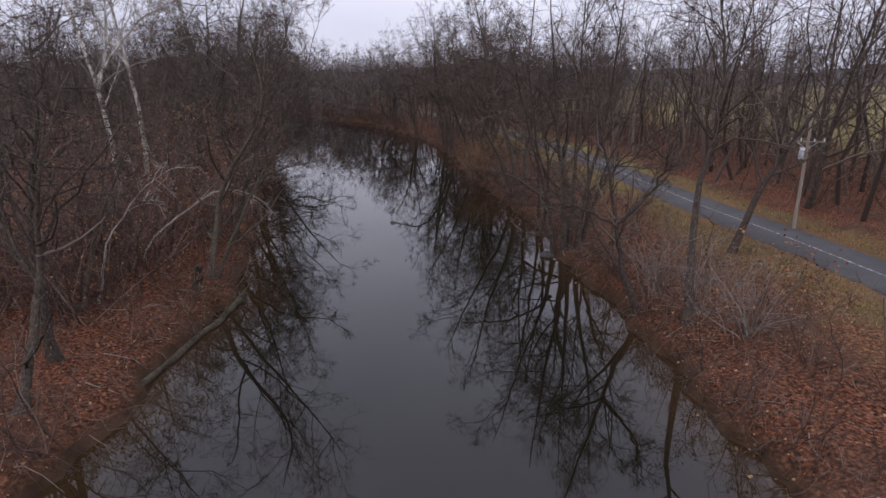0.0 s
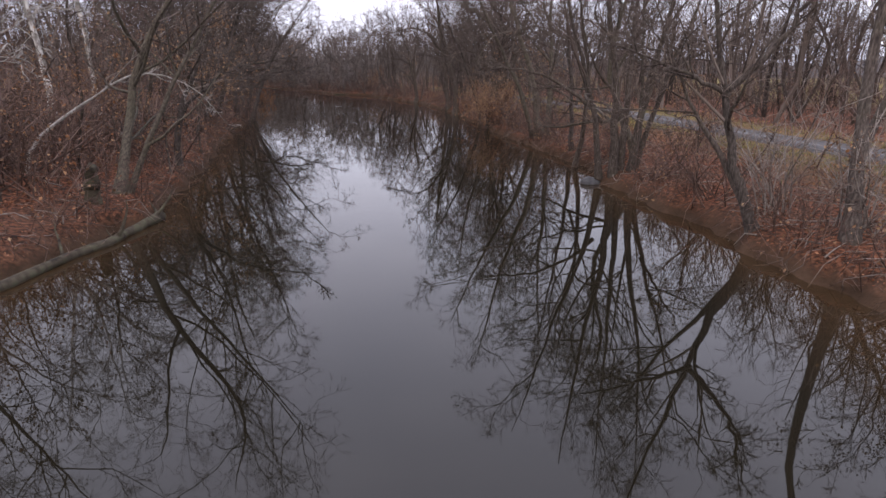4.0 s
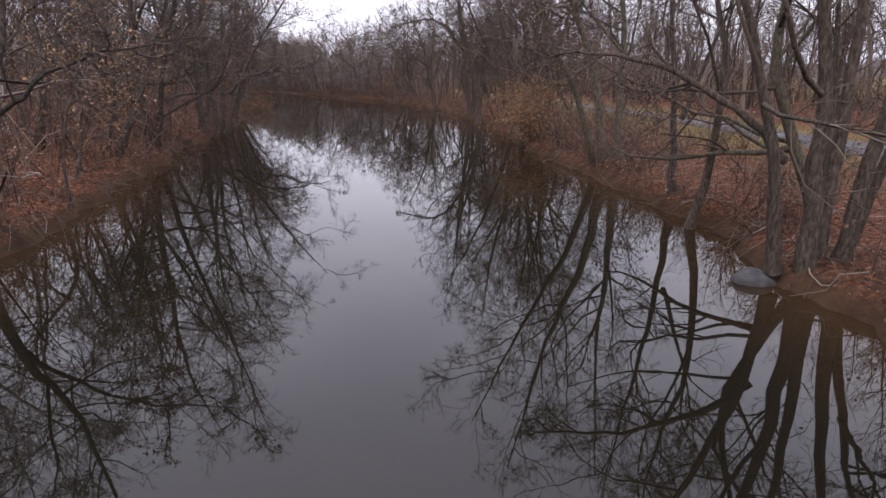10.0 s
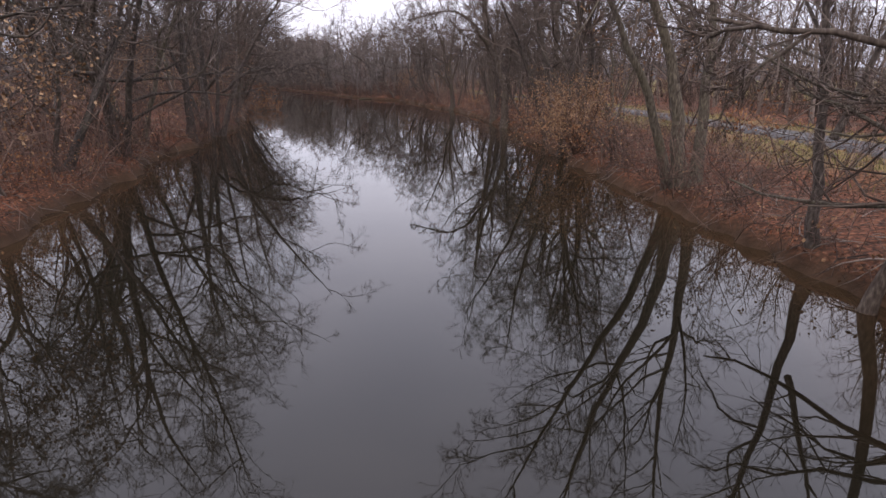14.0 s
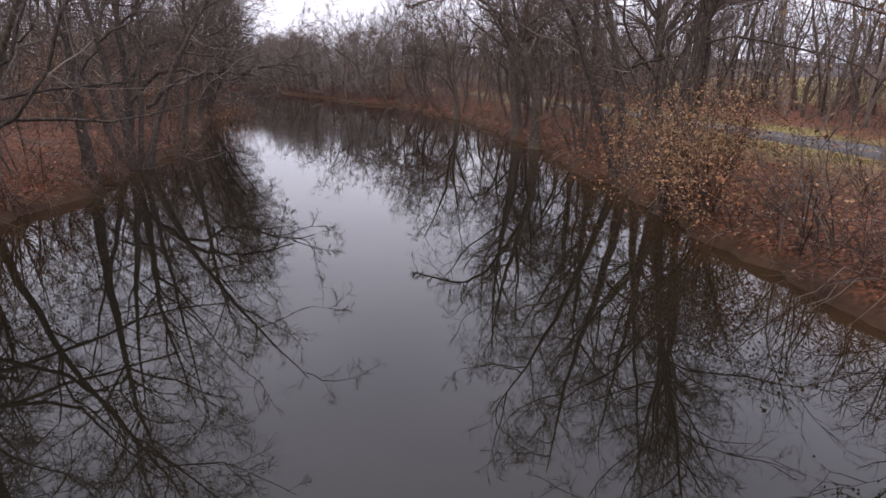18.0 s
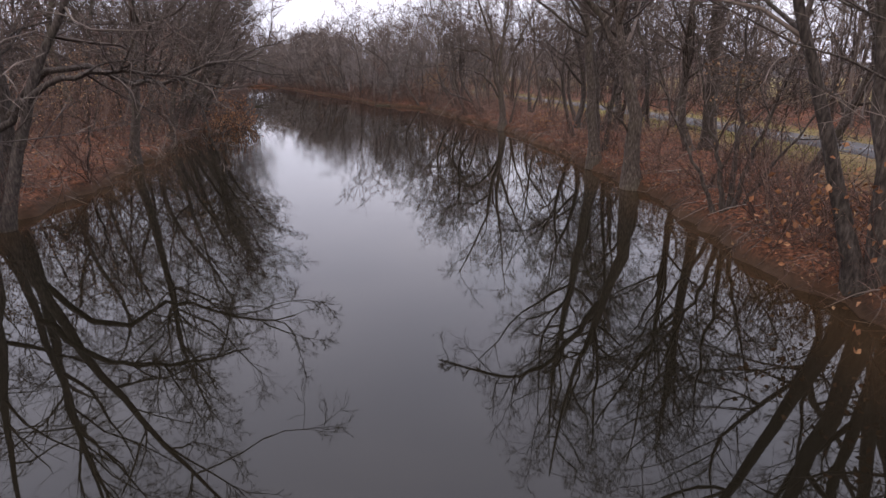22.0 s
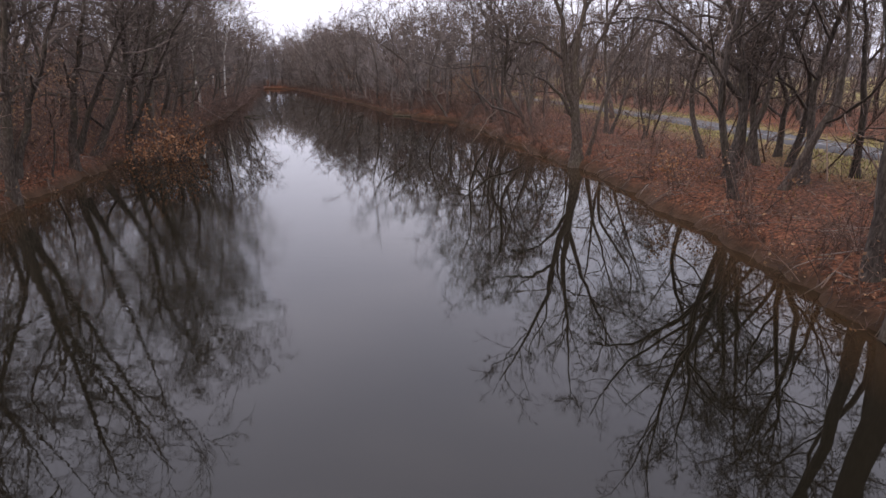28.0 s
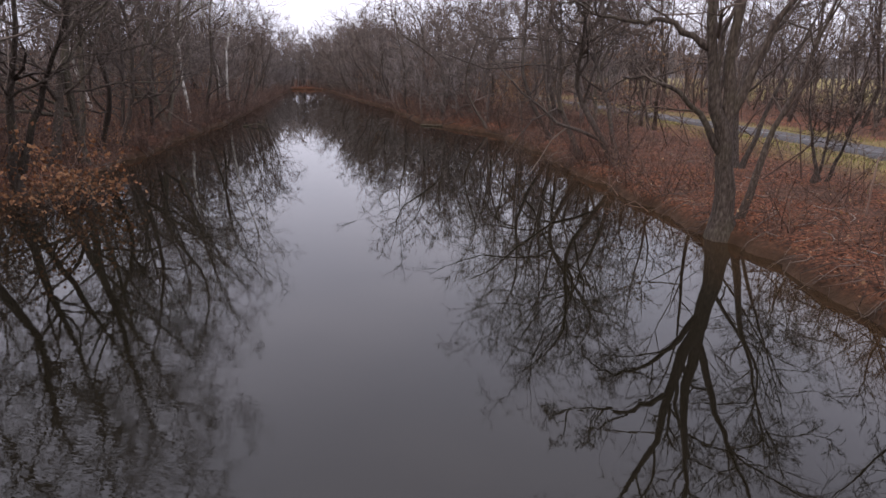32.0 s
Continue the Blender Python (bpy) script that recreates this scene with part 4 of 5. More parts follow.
def scatter_woods():
    rng = np.random.default_rng(77)
    used = [0] * len(TEMPLATES)
    spots = [(t.location.x, t.location.y) for t in bpy.data.objects if t.get("category") == "tree" and t.location.length > 0.1]

    def place(kind, x, y, size, face=None):
        z = float(ground_z(np.array(x), np.array(y)))
        lean = 16 if kind in YOUNG else 8
        tip = 0 if face is None else (rng.uniform(5, 19) if face == 0 else -rng.uniform(5, 19))
        m = pose(x, y, z, rng.uniform(-lean, lean), rng.uniform(-lean, lean) * (face is None) + tip, 0) @ pose(0, 0, 0, 0, 0, rng.uniform(0, 360)) @ Matrix.Scale(size, 4)
        if kind in NEAR and not clear_of_lane(kind, m):
            return
        if used[kind] == 0:
            TEMPLATES[kind].matrix_basis = m
        else:
            c = copy_thing(TEMPLATES[kind], pose(0, 0, 0))
            c.matrix_basis = m
        used[kind] += 1
        spots.append((x, y))

    deep = []
    shape = {}

    def clear_of_lane(kind, m):
        # no limb hangs across the open middle of the river
        if kind not in shape:
            shape[kind] = np.concatenate([np.array([v.co for v in ob.data.vertices]) for ob in TEMPLATES[kind].children if ob.name.startswith(("limb", "crown"))])
        q = shape[kind] @ np.array(m.to_3x3()).T + np.array(m.translation)
        lane = np.interp(q[:, 1], [11, 36, 46, 66, 82, 96, 120], [-0.9, -1.5, -3.7, -5.6, -8, -10.7, -16])
        return not np.any((np.abs(q[:, 0] - lane) < 1.9) & (q[:, 2] < 8.0) & (q[:, 1] > 10) & (q[:, 1] < 101))

    def free(x, y, gap):
        if y > 200 and -0.53 < (x + 8.5) / (y - 85) < -0.42:
            return False
        return all((x - a) ** 2 + (y - b) ** 2 > gap * gap for a, b in spots)

    # rows behind each waterline: large trees near, thin ones between them, taller wood behind
    rows = ((0.5, 2.4, 2.6, 0.47, NEAR), (0.3, 5, 1.6, 0.45, YOUNG), (2.8, 8, 3.2, 0.4, NEAR), (7, 16, 4.2, 0.6, BACK), (6, 20, 2.5, 0.5, YOUNG), (15, 32, 4.0, 0.85, FAR), (20, 40, 4.0, 0.85, FAR), (35, 75, 5.0, 0.85, FAR))
    for side in (-1, 1):
        for y in np.arange(16, 330, 2.6):
            bank = left_bank(y) if side < 0 else right_bank(y)
            edge = road_x(y)
            for lo, hi, gap, p, pool in rows:
                if side < 0 and (97 < y < 178 or 42 < y < 74 and rng.random() < 0.4) and lo < 8 or side > 0 and 123 < y < 205 and lo < 5 and rng.random() < 0.15:
                    p = 0.9
                if rng.random() > p:
                    continue
                yy = y + rng.uniform(-1.3, 1.3)
                x = float(left_bank(yy) if side < 0 else right_bank(yy)) + side * rng.uniform(lo, hi)
                if side > 0 and (abs(x - edge) < 5.5 or x > edge + 26):
                    continue
                if side < 0 and 34 < y < 74 and 2 < lo < 30 and rng.random() < 0.5:
                    continue
                if y < 26 and lo < 5:
                    continue
                if side > 0 and (95 < y < 123 and lo < 5 or 48 < y < 71 and 2 < lo < 5):
                    continue
                if side < 0 and 76 < y < 100 and lo < 5 and pool is NEAR:
                    continue
                if y > 150 and pool is NEAR:
                    pool = BACK
                if not free(x, yy, gap):
                    continue
                face = None if lo > 1 or pool is YOUNG else (0 if side < 0 else 180)
                if pool is FAR and (side > 0 or lo > 16 or y > 150):
                    deep.append((x, yy))
                    spots.append((x, yy))
                    continue
                place(int(rng.choice(list(pool))), x, yy, rng.uniform(0.75, 1.12) * float(np.interp(yy, [30, 62], [0.66, 1.0])), face)
    # the thin wood between road and field
    for y in np.arange(24, 330, 2.4):
        for k in range(3):
            x, yy = road_x(y) + rng.uniform(6, 32), y + rng.uniform(-1, 1)
            if rng.random() < 0.55 and free(x, yy, 2.4):
                deep.append((x, yy))
                spots.append((x, yy))
            elif rng.random() < 0.6 and free(x, yy, 2.4):
                place(int(rng.choice(list(FAR if rng.random() < 0.7 else YOUNG))), x, yy, rng.uniform(0.7, 1.05))
    # the far bank that closes the view
    for k in range(90):
        x = rng.uniform(-190, -60)
        y = float(np.interp(-x, [27, 43, 60, 88, 104, 114, 140, 200], [161, 195, 226, 280, 310, 318, 326, 330])) + rng.uniform(1.2, 12)
        if all((x - a) ** 2 + (y - b) ** 2 > 5 for a, b in spots):
            far_size = rng.uniform(0.7, 1.0)
            place(int(rng.choice(list(BACK))), x, y, far_size)
    # the wood behind it
    for k in range(170):
        y = rng.uniform(170, 400)
        x = rng.uniform(-230, -20)
        d = max(left_bank(min(y, 340)) - x, x - right_bank(min(y, 340)))
        if d > 1.0 and free(x, y, 4) and abs(x - road_x(y)) > 5:
            deep.append((x, y))
            spots.append((x, y))
    for k, count in enumerate(used):
        if count == 0:
            for ob in [*TEMPLATES[k].children, TEMPLATES[k]]:
                bpy.data.objects.remove(ob)
    return np.array(deep)


def joined_wood(name, label, x, y, h, seed, limbs, twigs, sub, fine, wood=TWIG):
    rng = np.random.default_rng(seed)
    n = len(x)
    z = ground_z(x, np.minimum(y, 340)) - 0.2
    u = np.linspace(0, 1, 6)
    line = np.stack([x, y, z], 1)[:, None, :] + np.stack([0 * u, 0 * u, u], 1)[None] * h[:, None, None]
    line[:, 1:, :2] += np.cumsum(rng.normal(size=(n, 5, 2)) * 0.5, axis=1)
    rad = (h / 90)[:, None] * (1 - 0.88 * u)[None]
    l1, r1 = sprout(rng, line, rad, limbs, 0.12, 0.98, (25, 60), (0.25, 0.48), 3, 0.06, 0.2, 0.6, fine * 1.3)
    l2, r2 = sprout(rng, l1, r1, twigs, 0.12, 1.0, (25, 65), (0.35, 0.75), 1, 0.03, 0.2, 0.7, fine)
    chunks = [tubes(line, rad, 5), tubes(l1, r1, 3, True), tubes(l2, r2, 3, True)]
    if sub:
        chunks.append(tubes(*sprout(rng, l2, r2, sub, 0.1, 1.0, (20, 60), (0.4, 0.9), 1, 0.0, 0.2, 0.8, fine * 0.8), 3, True))
    tagged(mesh_part(name, chunks, wood), label, "woods", kind="stuff")


DEEP = scatter_woods()
joined_wood("deep_woods", "grey-brown bare trees crowding the wood behind", DEEP[:, 0], DEEP[:, 1], np.random.default_rng(91).uniform(12.5, 17.5, len(DEEP)) * 1.0, 92, 10, 8, 1, 0.017)


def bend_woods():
    rng = np.random.default_rng(95)
    n = 640
    y = np.where(rng.random(n) < 0.6, rng.uniform(150, 300, n), rng.uniform(270, 335, n))
    right = rng.random(n) < 0.66
    d = 0.4 + 22 * rng.random(n) ** 1.4
    x = np.where(right, right_bank(y) + d, left_bank(y) - d)
    h = rng.uniform(8, 16.5, n) * np.where(d < 4, 0.75, 1.0)
    ok = (np.abs(x - road_x(y)) > 4.5) & (x > -150)
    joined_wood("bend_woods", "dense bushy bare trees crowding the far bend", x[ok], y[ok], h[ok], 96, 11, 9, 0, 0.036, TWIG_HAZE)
    n = 260
    x = rng.uniform(-190, -50, n)
    y = np.interp(-x, [27, 43, 60, 88, 104, 114, 140, 200], [161, 195, 226, 280, 310, 318, 326, 330]) + 0.5 + 16 * rng.random(n) ** 1.3
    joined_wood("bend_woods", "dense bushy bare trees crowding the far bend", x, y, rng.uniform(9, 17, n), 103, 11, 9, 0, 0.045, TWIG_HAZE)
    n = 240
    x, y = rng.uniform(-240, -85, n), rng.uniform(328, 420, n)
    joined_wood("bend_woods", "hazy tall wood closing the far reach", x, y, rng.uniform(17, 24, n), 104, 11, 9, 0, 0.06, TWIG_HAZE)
    # the treeline behind the field
    n = 300
    y = rng.uniform(60, 450, n)
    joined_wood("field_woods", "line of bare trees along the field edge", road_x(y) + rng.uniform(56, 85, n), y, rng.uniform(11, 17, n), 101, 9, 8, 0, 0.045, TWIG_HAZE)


bend_woods()


def side_woods():
    rng = np.random.default_rng(97)
    n = 170
    y = rng.uniform(22, 200, n)
    joined_wood("side_woods", "tall bare woodland standing behind the leafy bank", left_bank(y) - np.where(y > 130, 24, 18) - rng.uniform(0, 44, n), y, rng.uniform(12, 18, n), 98, 10, 8, 1, 0.017)
    n = 170
    y = rng.uniform(30, 200, n)
    joined_wood("side_woods", "belt of bare trees between road and field", road_x(y) + rng.uniform(6, 34, n), y, rng.uniform(8, 14, n), 99, 10, 8, 1, 0.017)


side_woods()


def scatter_bushes():
    rng = np.random.default_rng(78)
    kinds = [tagged(shrub(300 + k, 1.6 + 0.35 * k), "brown leafless brush with tangled thin twigs", "bush", "bank brush") for k in range(5)]
    kinds.append(tagged(shrub(310, 2.2, 10, LEAF_ORANGE, 320, 0.13), "brush with orange-brown dry leaves on the bank", "bush", "bank brush"))
    used = [0] * 6
    count = 0
    for y in np.arange(14, 210, 1.25):
        for side in (-1, 1):
            bank = left_bank(y) if side < 0 else right_bank(y)
            for lo, hi, p in ((0.2, 1.4, 0.45), (1.4, 7, 0.5)):
                if rng.random() > (p * 0.8 if side > 0 and 104 < y < 175 else p):
                    continue
                x = bank + side * rng.uniform(lo, hi)
                if side > 0 and x > road_x(y) - 5 or side < 0 and lo > 1 and y < 87 and rng.random() < 0.6:
                    continue
                k = int(rng.integers(0, 5)) if rng.random() < 0.93 else 5
                m = pose(x, y, float(ground_z(np.array(x), np.array(y))), 0, 0, rng.uniform(0, 360)) @ Matrix.Scale(rng.uniform(0.7, 1.25), 4)
                if used[k] == 0:
                    kinds[k].matrix_basis = m
                else:
                    c = copy_thing(kinds[k], pose(0, 0, 0))
                    c.matrix_basis = m
                used[k] += 1
    # leafy bushes that stand out
    b = tagged(shrub(321, 3.8, 32, LEAF_TAN, 7000, 0.085, TWIG_RED, 0.36), "tall bush full of tan dry leaves on the bank", "bush")
    put(b, 3.3, 67.2)
    b = tagged(shrub(322, 5.8, 14, LEAF_TAN, 900, 0.15, TWIG), "tall bush with pale yellow-tan leaves", "bush")
    put(b, -15.9, 157.3)
    b = tagged(shrub(323, 3.4, 16, LEAF_ORANGE, 1100, 0.2, TWIG), "brush with large orange-brown leaves over the water", "bush")
    put(b, -30.8, 115.4)
    b = tagged(shrub(324, 3.2, 12, LEAF_TAN, 130, 0.13, TWIG), "brush with thin tan leaves beside the water", "bush")
    put(b, 4.4, 63.2)


scatter_bushes()


# ---- ground cover ----
def underbrush():
    """The brown tangle of thin stems and twigs between the trees."""
    rng = np.random.default_rng(79)

    def behind(n, y0, y1, far, power, right):
        y = rng.uniform(y0, y1, n)
        d = 0.3 + (far - 0.3) * rng.random(n) ** power
        return np.where(right, right_bank(y) + d, left_bank(y) - d), y, d

    def tangle(name, x, y, h, thick, label):
        n = len(x)
        p = np.stack([x, y, ground_z(x, np.minimum(y, 340)) - 0.1], 1)
        t = unit(rng.normal(size=(n, 3)) * np.array([0.55, 0.55, 0.1]) + np.array([0, 0, 1.0]))
        t2 = unit(t + rng.normal(size=(n, 3)) * 0.5 - np.array([0, 0, 0.25]))
        line = np.stack([p, p + t * h[:, None] * 0.5, p + t * h[:, None] * 0.5 + t2 * h[:, None] * 0.5], 1)
        rad = (np.array([0.016, 0.011, 0.006])[None] * (h / 3.0)[:, None] + 0.003) * thick ** 0.5
        thick = thick * np.ones((n, 1))
        l1, r1 = sprout(rng, line, rad, 4, 0.15, 1.0, (25, 75), (0.3, 0.7), 1, 0.02, 0.3, 0.7, 0.007)
        r1 = np.maximum(r1, 0.007 * np.repeat(thick, 4, 0))
        l2, r2 = sprout(rng, l1, r1, 2, 0.2, 1.0, (25, 75), (0.4, 0.9), 1, 0.0, 0.3, 0.8, 0.0055)
        r2 = np.maximum(r2, 0.0055 * np.repeat(thick, 8, 0))
        ob = mesh_part(name, [tubes(line, rad, 3, True), tubes(l1, r1, 3, True), tubes(l2, r2, 3, True)], TWIG_RED)
        tagged(ob, label, "underbrush", kind="stuff")
        return np.concatenate([l1[:, -1], l2[:, -1]])

    def kept(x, y, d, right, low):
        clump = np.sin(x * 0.7 + 1) * np.sin(y * 0.45) + 0.6 * np.sin(x * 0.23 - y * 0.31)
        e = x - road_x(y)
        ok = (clump > low) & ((np.abs(e) > 5.2) | ~right) & (e < 35)
        bare = np.where(right, (e > -9) & (e < 0) | (y > 93) & (y < 165) & (e < 0), (d > 3) & (d < 14) & (y < 87))
        return ok & ~(bare & (rng.random(len(x)) < np.where(right, np.where(y > 93, 0.3, 0.72), 0.85)))

    # low brush close behind the waterlines
    right = rng.random(5000) < 0.5
    x, y, d = behind(5000, 15, 170, 14, 1.0, right)
    ok = kept(x, y, d, right, -0.35)
    tips = [tangle("underbrush", x[ok], y[ok], rng.uniform(0.7, 2.6, ok.sum()), 1.0, "tangled brown leafless brush along the banks")]
    # the taller veil of twigs deeper in the wood
    right = rng.random(11500) < 0.45
    x, y, d = behind(11500, 18, 330, 50, 0.8, right)
    ok = kept(x, y, d, right, -0.55) & (d > 5)
    tips.append(tangle("underbrush", x[ok], y[ok], rng.uniform(1.8, 6.0, ok.sum()), 2.0, "brown leafless thicket filling the wood"))
    # rust-coloured thickets on the outer bank
    n = 3000
    y = np.concatenate([rng.uniform(97, 182, 1640), rng.uniform(45, 73, 500), rng.uniform(31, 46, 860)])
    tips.append(tangle("underbrush", left_bank(y) - np.where(y < 43, 3, 0.6) - 13 * rng.random(n), y, rng.uniform(1.2, 5.0, n) * np.where(y < 45, 1.1, 1), 1.6, "rusty brown thicket crowding the outer bank"))
    # low dark brush over the inner bank
    n = 950
    y = rng.uniform(27, 140, n)
    x = right_bank(y) + 0.5 + 10 * rng.random(n) ** 1.2
    ok = (road_x(y) - x > 4) & (np.sin(y * 0.6) + np.sin(x * 0.9 + y * 0.2) > -0.7)
    tips.append(tangle("underbrush", x[ok], y[ok], rng.uniform(0.5, 1.9, ok.sum()), 1.0, "low dark brush over the inner bank"))
    # between the road and the field
    n = 2200
    y = rng.uniform(26, 300, n)
    x = road_x(y) + rng.uniform(5.6, 34, n)
    tips.append(tangle("underbrush", x, y, rng.uniform(1.5, 4.8, n), 2.2, "reddish thicket between road and field"))
    # the far bend
    right = rng.random(6400) < 0.55
    x, y, d = behind(6400, 146, 334, 12, 1.3, right)
    d2 = np.where(y > 240, d * 2.5, d)
    x = x + np.where(right, d2 - d, d - d2)
    ok = (x > -200) & (np.abs(x - road_x(y)) > 4)
    tangle("underbrush", x[ok], y[ok], rng.uniform(1.0, 3.4, ok.sum()), 2.4, "dark brush down to the water of the far bend")
    # brush overhanging the waterline
    right = rng.random(4200) < 0.55
    y = np.where(rng.random(4200) < 0.6, rng.uniform(20, 330, 4200), rng.uniform(120, 334, 4200))
    d = rng.uniform(-0.05, 0.9, 4200) * np.where(y > 200, 2.5, 1)
    x = np.where(right, right_bank(y) + d, left_bank(y) - d)
    ok = ~(right & (y > 100) & (y < 180) & (rng.random(4200) < 0.6)) & ((y > 128) & (x > -200) | (np.sin(y * 0.8 + right * 2) + 0.7 * np.sin(y * 0.27 + 1) > -0.5) & (x > -200))
    tips.append(tangle("underbrush", x[ok], y[ok], rng.uniform(0.5, 1.7, ok.sum()) * np.where(y[ok] > 120, 1.3, 1.0), np.where(y[ok] > 120, 2.4, 1.4)[:, None], "dark twiggy brush overhanging the waterline"))
    # dry leaves still hanging in the thicket
    tip = np.concatenate(tips)
    ob = mesh_part("hanging_leaves", [leaves_on(rng, tip[tip[:, 1] < 130], 20000, 0.11, 0.1)], LEAF_TAN, smooth=False)
    tagged(ob, "sparse tan dry leaves hanging in the thicket", "leaves", kind="stuff")
    outer = tip[(tip[:, 0] < left_bank(tip[:, 1])) & (tip[:, 1] < 180) & (tip[:, 2] > 1.2)]
    ob = mesh_part("hanging_leaves", [leaves_on(rng, outer, 20000, 0.12, 0.15)], LEAF_ORANGE, smooth=False)
    tagged(ob, "rusty dry leaves hanging over the outer bank", "leaves", kind="stuff")


underbrush()


def litter():
    rng = np.random.default_rng(80)
    n = 190000
    y = rng.uniform(20, 160, n)
    d = rng.exponential(5.0, n) + 0.25
    side = rng.random(n) < 0.5
    x = np.where(side, right_bank(y) + d, left_bank(y) - d)
    drift = np.sin(x * 0.9 + 2 * np.sin(y * 0.3)) * np.sin(y * 0.7 + 1) + 0.5 * np.sin(x * 2.1 - y * 1.7)
    ok = (np.abs(x - road_x(y)) > 2.7) & (d < 24) & (drift + 0.6 * rng.normal(size=n) > -0.3)
    x, y = x[ok], y[ok]
    n = len(x)
    z = ground_z(x, y) + 0.03
    c = np.stack([x, y, z], 1)
    a = unit(np.stack([rng.normal(size=n), rng.normal(size=n), rng.normal(size=n) * 0.45], 1))
    b = unit(np.cross(a, np.array([0, 0, 1.0]) + rng.normal(size=(n, 3)) * 0.45))
    up = np.cross(a, b) * np.sign(np.cross(a, b)[:, 2:3] + 1e-6)
    w = (0.03 + 0.065 * rng.random(n) ** 1.6)[:, None]
    v = np.stack([c, c + a * w * 0.5 + b * w * 0.38 + up * w * 0.2, c + a * w, c + a * w * 0.5 - b * w * 0.38 + up * w * 0.2], 1)
    base = (np.arange(n) * 4)[:, None]
    ob = mesh_part("leaf_litter", [(v.reshape(-1, 3), None, np.concatenate([base + np.array([[0, 1, 2]]), base + np.array([[0, 2, 3]])]))], LITTER, smooth=False)
    tagged(ob, "fallen orange-brown leaves lying over both banks", "leaves", kind="stuff")


litter()


def fallen_sticks():
    """Dead sticks and branches lying on the leaves of both banks."""
    rng = np.random.default_rng(86)
    n = 2600
    y = rng.uniform(24, 135, n)
    d = 0.4 + rng.exponential(4.0, n)
    right = rng.random(n) < 0.55
    x = np.where(right, right_bank(y) + d, left_bank(y) - d)
    ok = np.abs(x - road_x(y)) > 2.2
    x, y = x[ok], y[ok]
    n = len(x)
    a, turn = rng.uniform(0, 2 * math.pi, n), rng.normal(size=n) * 0.35
    size = 0.25 + 1.3 * rng.random(n) ** 2.5
    p = [np.stack([x, y], 1)]
    for k in range(3):
        p.append(p[-1] + (np.stack([np.cos(a + turn * k), np.sin(a + turn * k)], 1) * (size / 3)[:, None]))
    line = np.stack([np.column_stack([q, ground_z(q[:, 0], q[:, 1]) + 0.035 + 0.05 * rng.random(n)]) for q in p], 1)
    rad = (0.005 + 0.014 * size * rng.random(n))[:, None] * np.array([1.0, 0.85, 0.65, 0.35])[None]
    l1, r1 = sprout(rng, line, rad, 2, 0.3, 0.95, (25, 60), (0.2, 0.45), 2, 0.0, 0.2, 0.6, 0.003)
    ob = mesh_part("fallen_sticks", [tubes(line, rad, 4, True), tubes(l1, r1, 3, True)], TWIG_GREY)
    tagged(ob, "grey dead sticks lying on the fallen leaves", "sticks", kind="stuff")


fallen_sticks()


def verge_grass():
    rng = np.random.default_rng(81)
    n = 26000
    y = rng.uniform(30, 200, n)
    e = np.where(rng.random(n) < 0.7, -2.6 - np.abs(rng.normal(size=n)) * 2.2, 2.6 + np.abs(rng.normal(size=n)) * 1.2)
    x = road_x(y) + e
    ok = (x > right_bank(y) + 1.5) & (np.sin(x * 0.5 + 2) * np.sin(y * 0.33) > -0.55)
    x, y = x[ok], y[ok]
    n = len(x)
    p = np.stack([x, y, ground_z(x, y) - 0.01], 1)
    h = rng.uniform(0.08, 0.3, n)[:, None]
    s = unit(rng.normal(size=(n, 3)) * np.array([1, 1, 0])) * 0.02
    t = p + np.array([0, 0, 1.0]) * h + rng.normal(size=(n, 3)) * 0.07
    v = np.stack([p - s, p + s, t], 1).reshape(-1, 3)
    ob = mesh_part("grass", [(v, None, np.arange(n * 3).reshape(-1, 3))], GRASS, smooth=False)
    tagged(ob, "rough yellow-green grass along the road verge", "grass", kind="stuff")


verge_grass()


def bank_edge():
    """Roots and drooping twigs along both waterlines."""
    rng = np.random.default_rng(84)
    n = 480
    y = rng.uniform(20, 170, n)
    y = y + 0.5 * np.sin(y * 1.7)
    right = rng.random(n) < 0.55
    s = np.where(right, 1.0, -1.0)
    bank = np.where(right, right_bank(y), left_bank(y))
    d = np.stack([rng.uniform(0.5, 1.2, n), rng.uniform(0.2, 0.6, n), rng.uniform(-0.15, 0.2, n), rng.uniform(-0.6, 0.0, n)], 1)
    z = np.stack([rng.uniform(0.45, 0.7, n), rng.uniform(0.4, 0.75, n), rng.uniform(0.15, 0.45, n), rng.uniform(-0.06, 0.16, n)], 1)
    yy = y[:, None] + np.cumsum(rng.normal(size=(n, 4)) * 0.18, axis=1)
    line = np.stack([bank[:, None] + s[:, None] * d, yy, z], 2)
    rad = np.array([0.015, 0.012, 0.008, 0.004])[None] * rng.uniform(0.5, 1.5, n)[:, None]
    l1, r1 = sprout(rng, line, rad, 3, 0.2, 1.0, (20, 70), (0.3, 0.7), 1, -0.1, 0.3, 0.6, 0.006)
    ob = mesh_part("bank_roots", [tubes(line, rad, 4), tubes(l1, r1, 3, True)], TWIG)
    tagged(ob, "grey-brown roots and drooping twigs along the waterline", "roots", kind="stuff")


bank_edge()

# ---- far woods and hills ----
def far_woods():
    rng = np.random.default_rng(82)
    n = 400
    y = rng.uniform(40, 640, n)
    x = np.concatenate([road_x(y[:240]) + 95 + rng.uniform(0, 60, 240) + np.maximum(0, 190 - y[:240]) * 0.9, rng.uniform(-300, -110, 160)])
    joined_wood("far_woods", "distant line of bare woodland behind the field", x, y, rng.uniform(14, 21, n), 93, 8, 5, 0, 0.04)


far_woods()


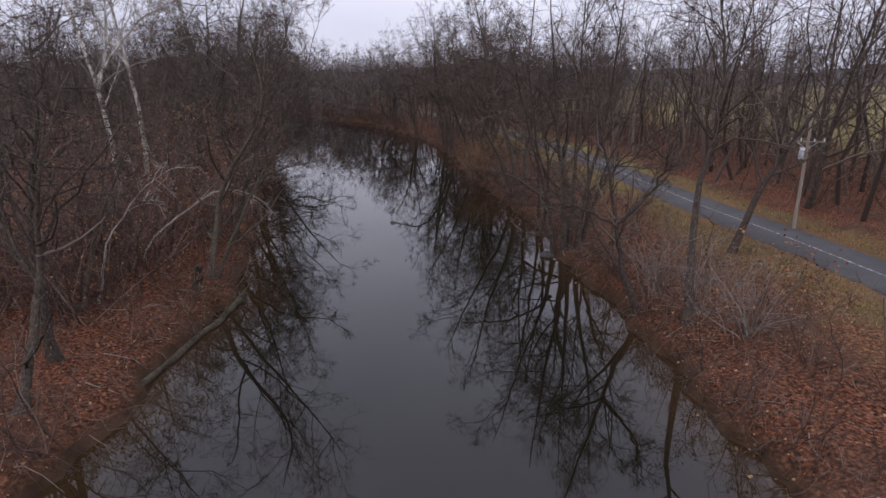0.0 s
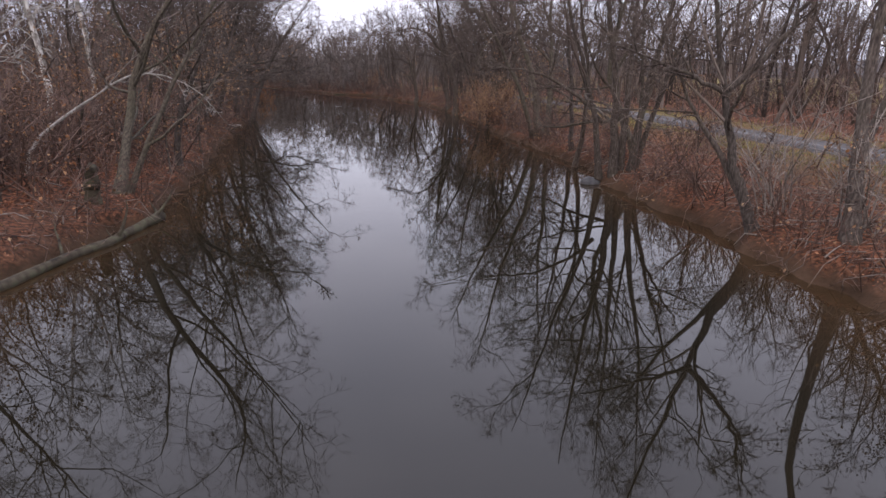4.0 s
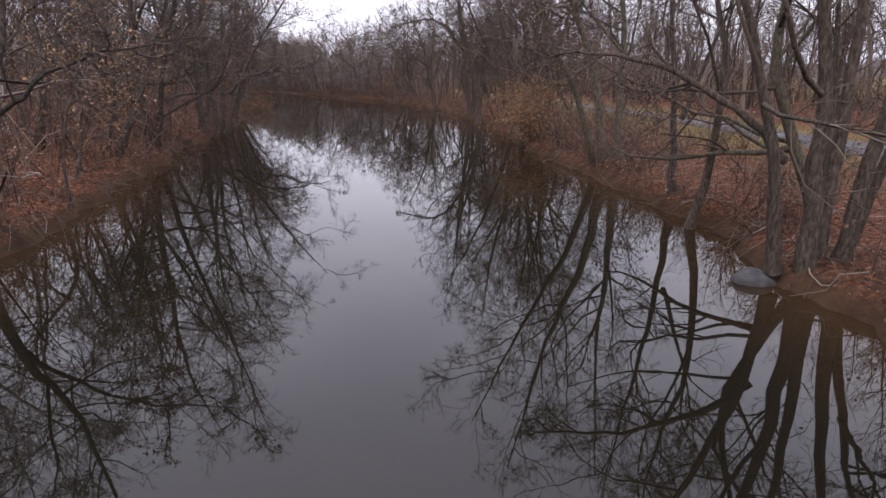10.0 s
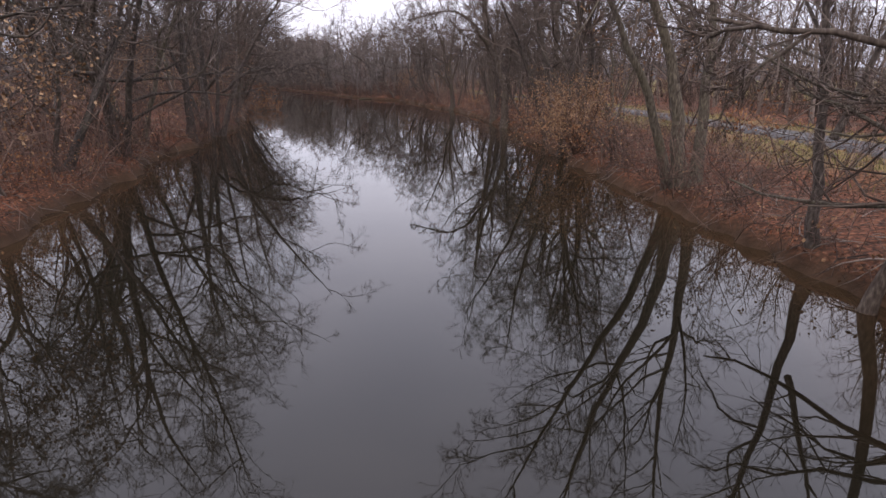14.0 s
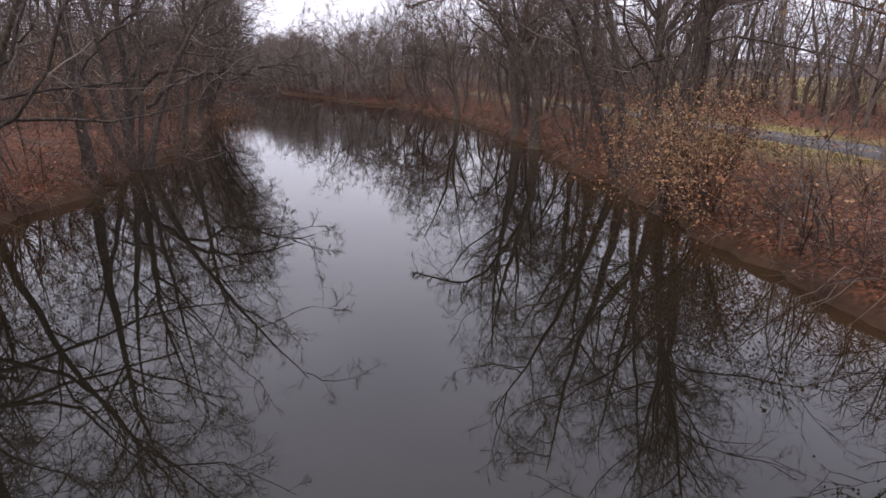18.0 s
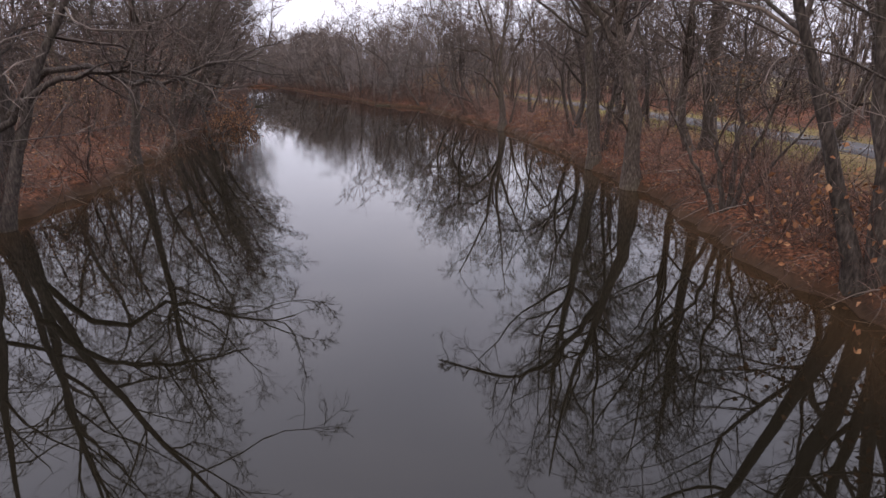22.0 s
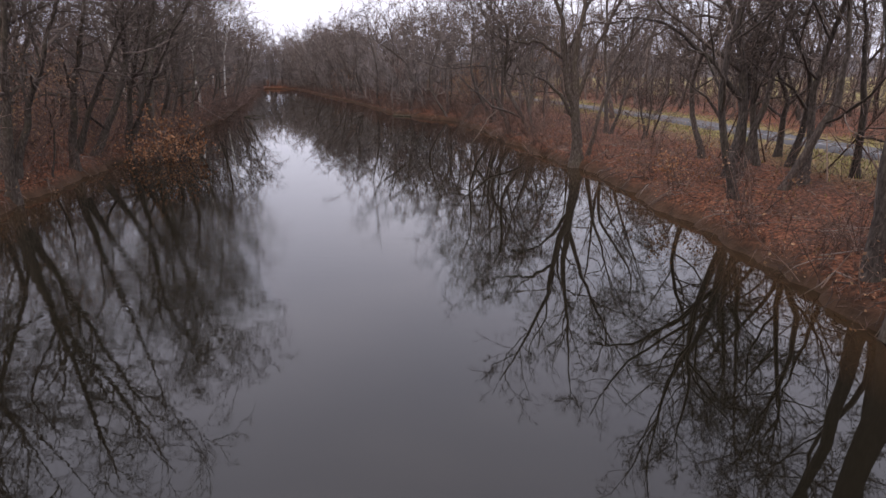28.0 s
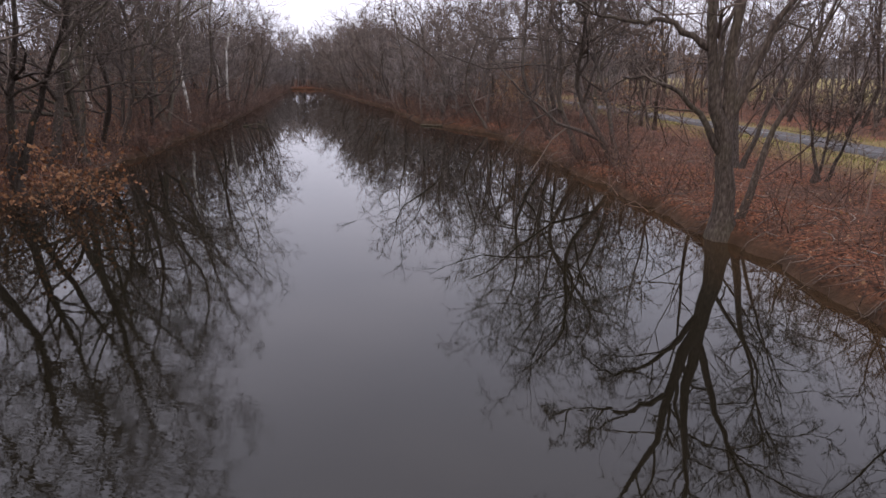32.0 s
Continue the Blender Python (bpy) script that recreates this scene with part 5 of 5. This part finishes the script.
def hills():
    a = np.radians(np.arange(-100, 101, 1.0))
    rng = np.random.default_rng(83)
    rr = np.array([900, 1000, 1150, 1400])
    hh = np.array([0, 18, 27, 30])
    bump = 1 + 0.25 * np.sin(a * 9 + 1) + 0.15 * np.sin(a * 23) + 0.05 * rng.normal(size=len(a))
    v = np.stack([np.stack([r * np.sin(a), r * np.cos(a) - 100, h * bump + 4 - 6 * (h == 0)], 1) for r, h in zip(rr, hh)], 1)
    n = len(a)
    i = np.arange(n * 4).reshape(n, 4)
    q = np.stack([i[:-1, :-1], i[1:, :-1], i[1:, 1:], i[:-1, 1:]], -1).reshape(-1, 4)
    me = raw_mesh("backdrop", v, q)
    me.materials.append(HILL)
    tagged(new("backdrop", me), "low dark wooded hills along the horizon", "hills", kind="structure")


hills()


# ---- utility pole ----
def line_tube(ctrl, r0, r1, steps=10, sides=8, tip=False):
    p = smooth_line(ctrl, steps)
    return tubes(p[None], np.linspace(r0, r1, steps + 1)[None], sides, tip)


def utility_pole(x, y):
    z = float(ground_z(np.array(x), np.array(y)))
    root = tagged(new("utility_pole"), "weathered wooden utility pole with a crossarm beside the road", "pole")
    root.matrix_basis = pose(x, y, z, 0, 0, -20) @ Matrix.Scale(0.75, 4)
    mesh_part("pole", [line_tube([(0, 0, -0.3), (0, 0, 4), (0, 0, 8.8)], 0.15, 0.10)], POLE, root)
    arm = mesh_part("crossarm", [line_tube([(-1.2, 0.14, 6.9), (0, 0.14, 6.9), (1.2, 0.14, 6.9)], 0.06, 0.06, 4, 4)], POLE, root)
    for dx in (-1.1, -0.45, 0.45, 1.1):
        mesh_part("insulator", [line_tube([(dx, 0.14, 6.95), (dx, 0.14, 7.05), (dx, 0.14, 7.17)], 0.045, 0.03, 4, 8)], PORCELAIN, arm)
    for s in (-1, 1):
        mesh_part("brace", [line_tube([(0, 0.12, 6.3), (s * 0.35, 0.13, 6.6), (s * 0.7, 0.14, 6.86)], 0.02, 0.02, 4, 4)], METAL, root)
    mesh_part("transformer", [line_tube([(-0.32, -0.05, 5.6), (-0.32, -0.05, 6.0), (-0.32, -0.05, 6.45)], 0.19, 0.19, 4, 14)], METAL, root)


utility_pole(20.0, 44.7)


# ---- logs, stones and drift ----
def log(name, label, ctrl, r0, r1, seed, stubs=4, wood=LOGWOOD):
    rng = np.random.default_rng(seed)
    root = tagged(new(name), label, "log")
    p = smooth_line(ctrl, 16, rng, 0.035)
    r = np.linspace(r0, r1, 17) * (1 + 0.14 * rng.normal(size=17))
    o = p[0].copy()
    root.location = o
    mesh_part("trunk", [tubes((p - o)[None], r[None], 10)], wood, root)
    a, b = sprout(rng, (p - o)[None], r[None], stubs, 0.3, 1.0, (30, 70), (0.06, 0.2), 4, 0.12, 0.2, 0.5, 0.012)
    for u, v in zip(a, b):
        mesh_part("branch", [tubes(u[None], v[None], 6)], wood, root)
    return root


log("fallen_log", "long dark fallen log lying along the muddy waterline", [(-10.9, 25.7, 0.1), (-10.5, 30.3, 0.06), (-10.2, 33.5, 0.05), (-10.1, 36.0, 0.12)], 0.11, 0.15, 1, 6)
log("drift_log", "grey driftwood log lying half in the water", [(-27.0, 158.6, 0.05), (-22.5, 157.4, 0.12), (-17.2, 156.0, 0.4)], 0.10, 0.16, 2, 7)
log("drift_log", "dark dead branch poking from the still water", [(-45.2, 153.0, 0.05), (-44.0, 153.3, 0.2), (-42.6, 153.5, 0.15)], 0.10, 0.05, 3, 4)
log("stump", "broken grey stump standing at the water's edge", [(-11.8, 35.6, 0.0), (-11.9, 35.7, 0.9), (-11.8, 35.7, 1.7)], 0.28, 0.16, 4, 1)


def stone(x, y, z, size, seed):
    rng = np.random.default_rng(seed)
    bm = bmesh.new()
    bmesh.ops.create_icosphere(bm, subdivisions=3, radius=1.0)
    k = rng.uniform(0, 9)
    for v in bm.verts:
        f = 1 + 0.22 * noise.noise(v.co * 1.3 + Vector((k, k, 0))) + 0.08 * noise.noise(v.co * 3.1 + Vector((k, 0, k)))
        v.co = Vector((v.co.x * size[0], v.co.y * size[1], v.co.z * size[2])) * f
    me = bpy.data.meshes.new("boulder")
    bm.to_mesh(me)
    bm.free()
    for p in me.polygons:
        p.use_smooth = True
    me.materials.append(STONE)
    ob = tagged(new("boulder", me), "grey boulder at the muddy water's edge", "rock")
    ob.location = (x, y, z)


stone(5.0, 42.7, 0.0, (0.46, 0.34, 0.27), 1)

# a pale solid strip standing in for a glint on the far water
glint = mesh_part("gravel_bar", [line_tube([(-133, 321, -0.12), (-127, 323, -0.1), (-119, 324, -0.12)], 0.9, 0.6, 12, 10)], GLINT)
glint.scale = (1, 1, 0.3)
tagged(glint, "pale low strip drawn for a water glint in the far river bend", "gravel bar", kind="structure")
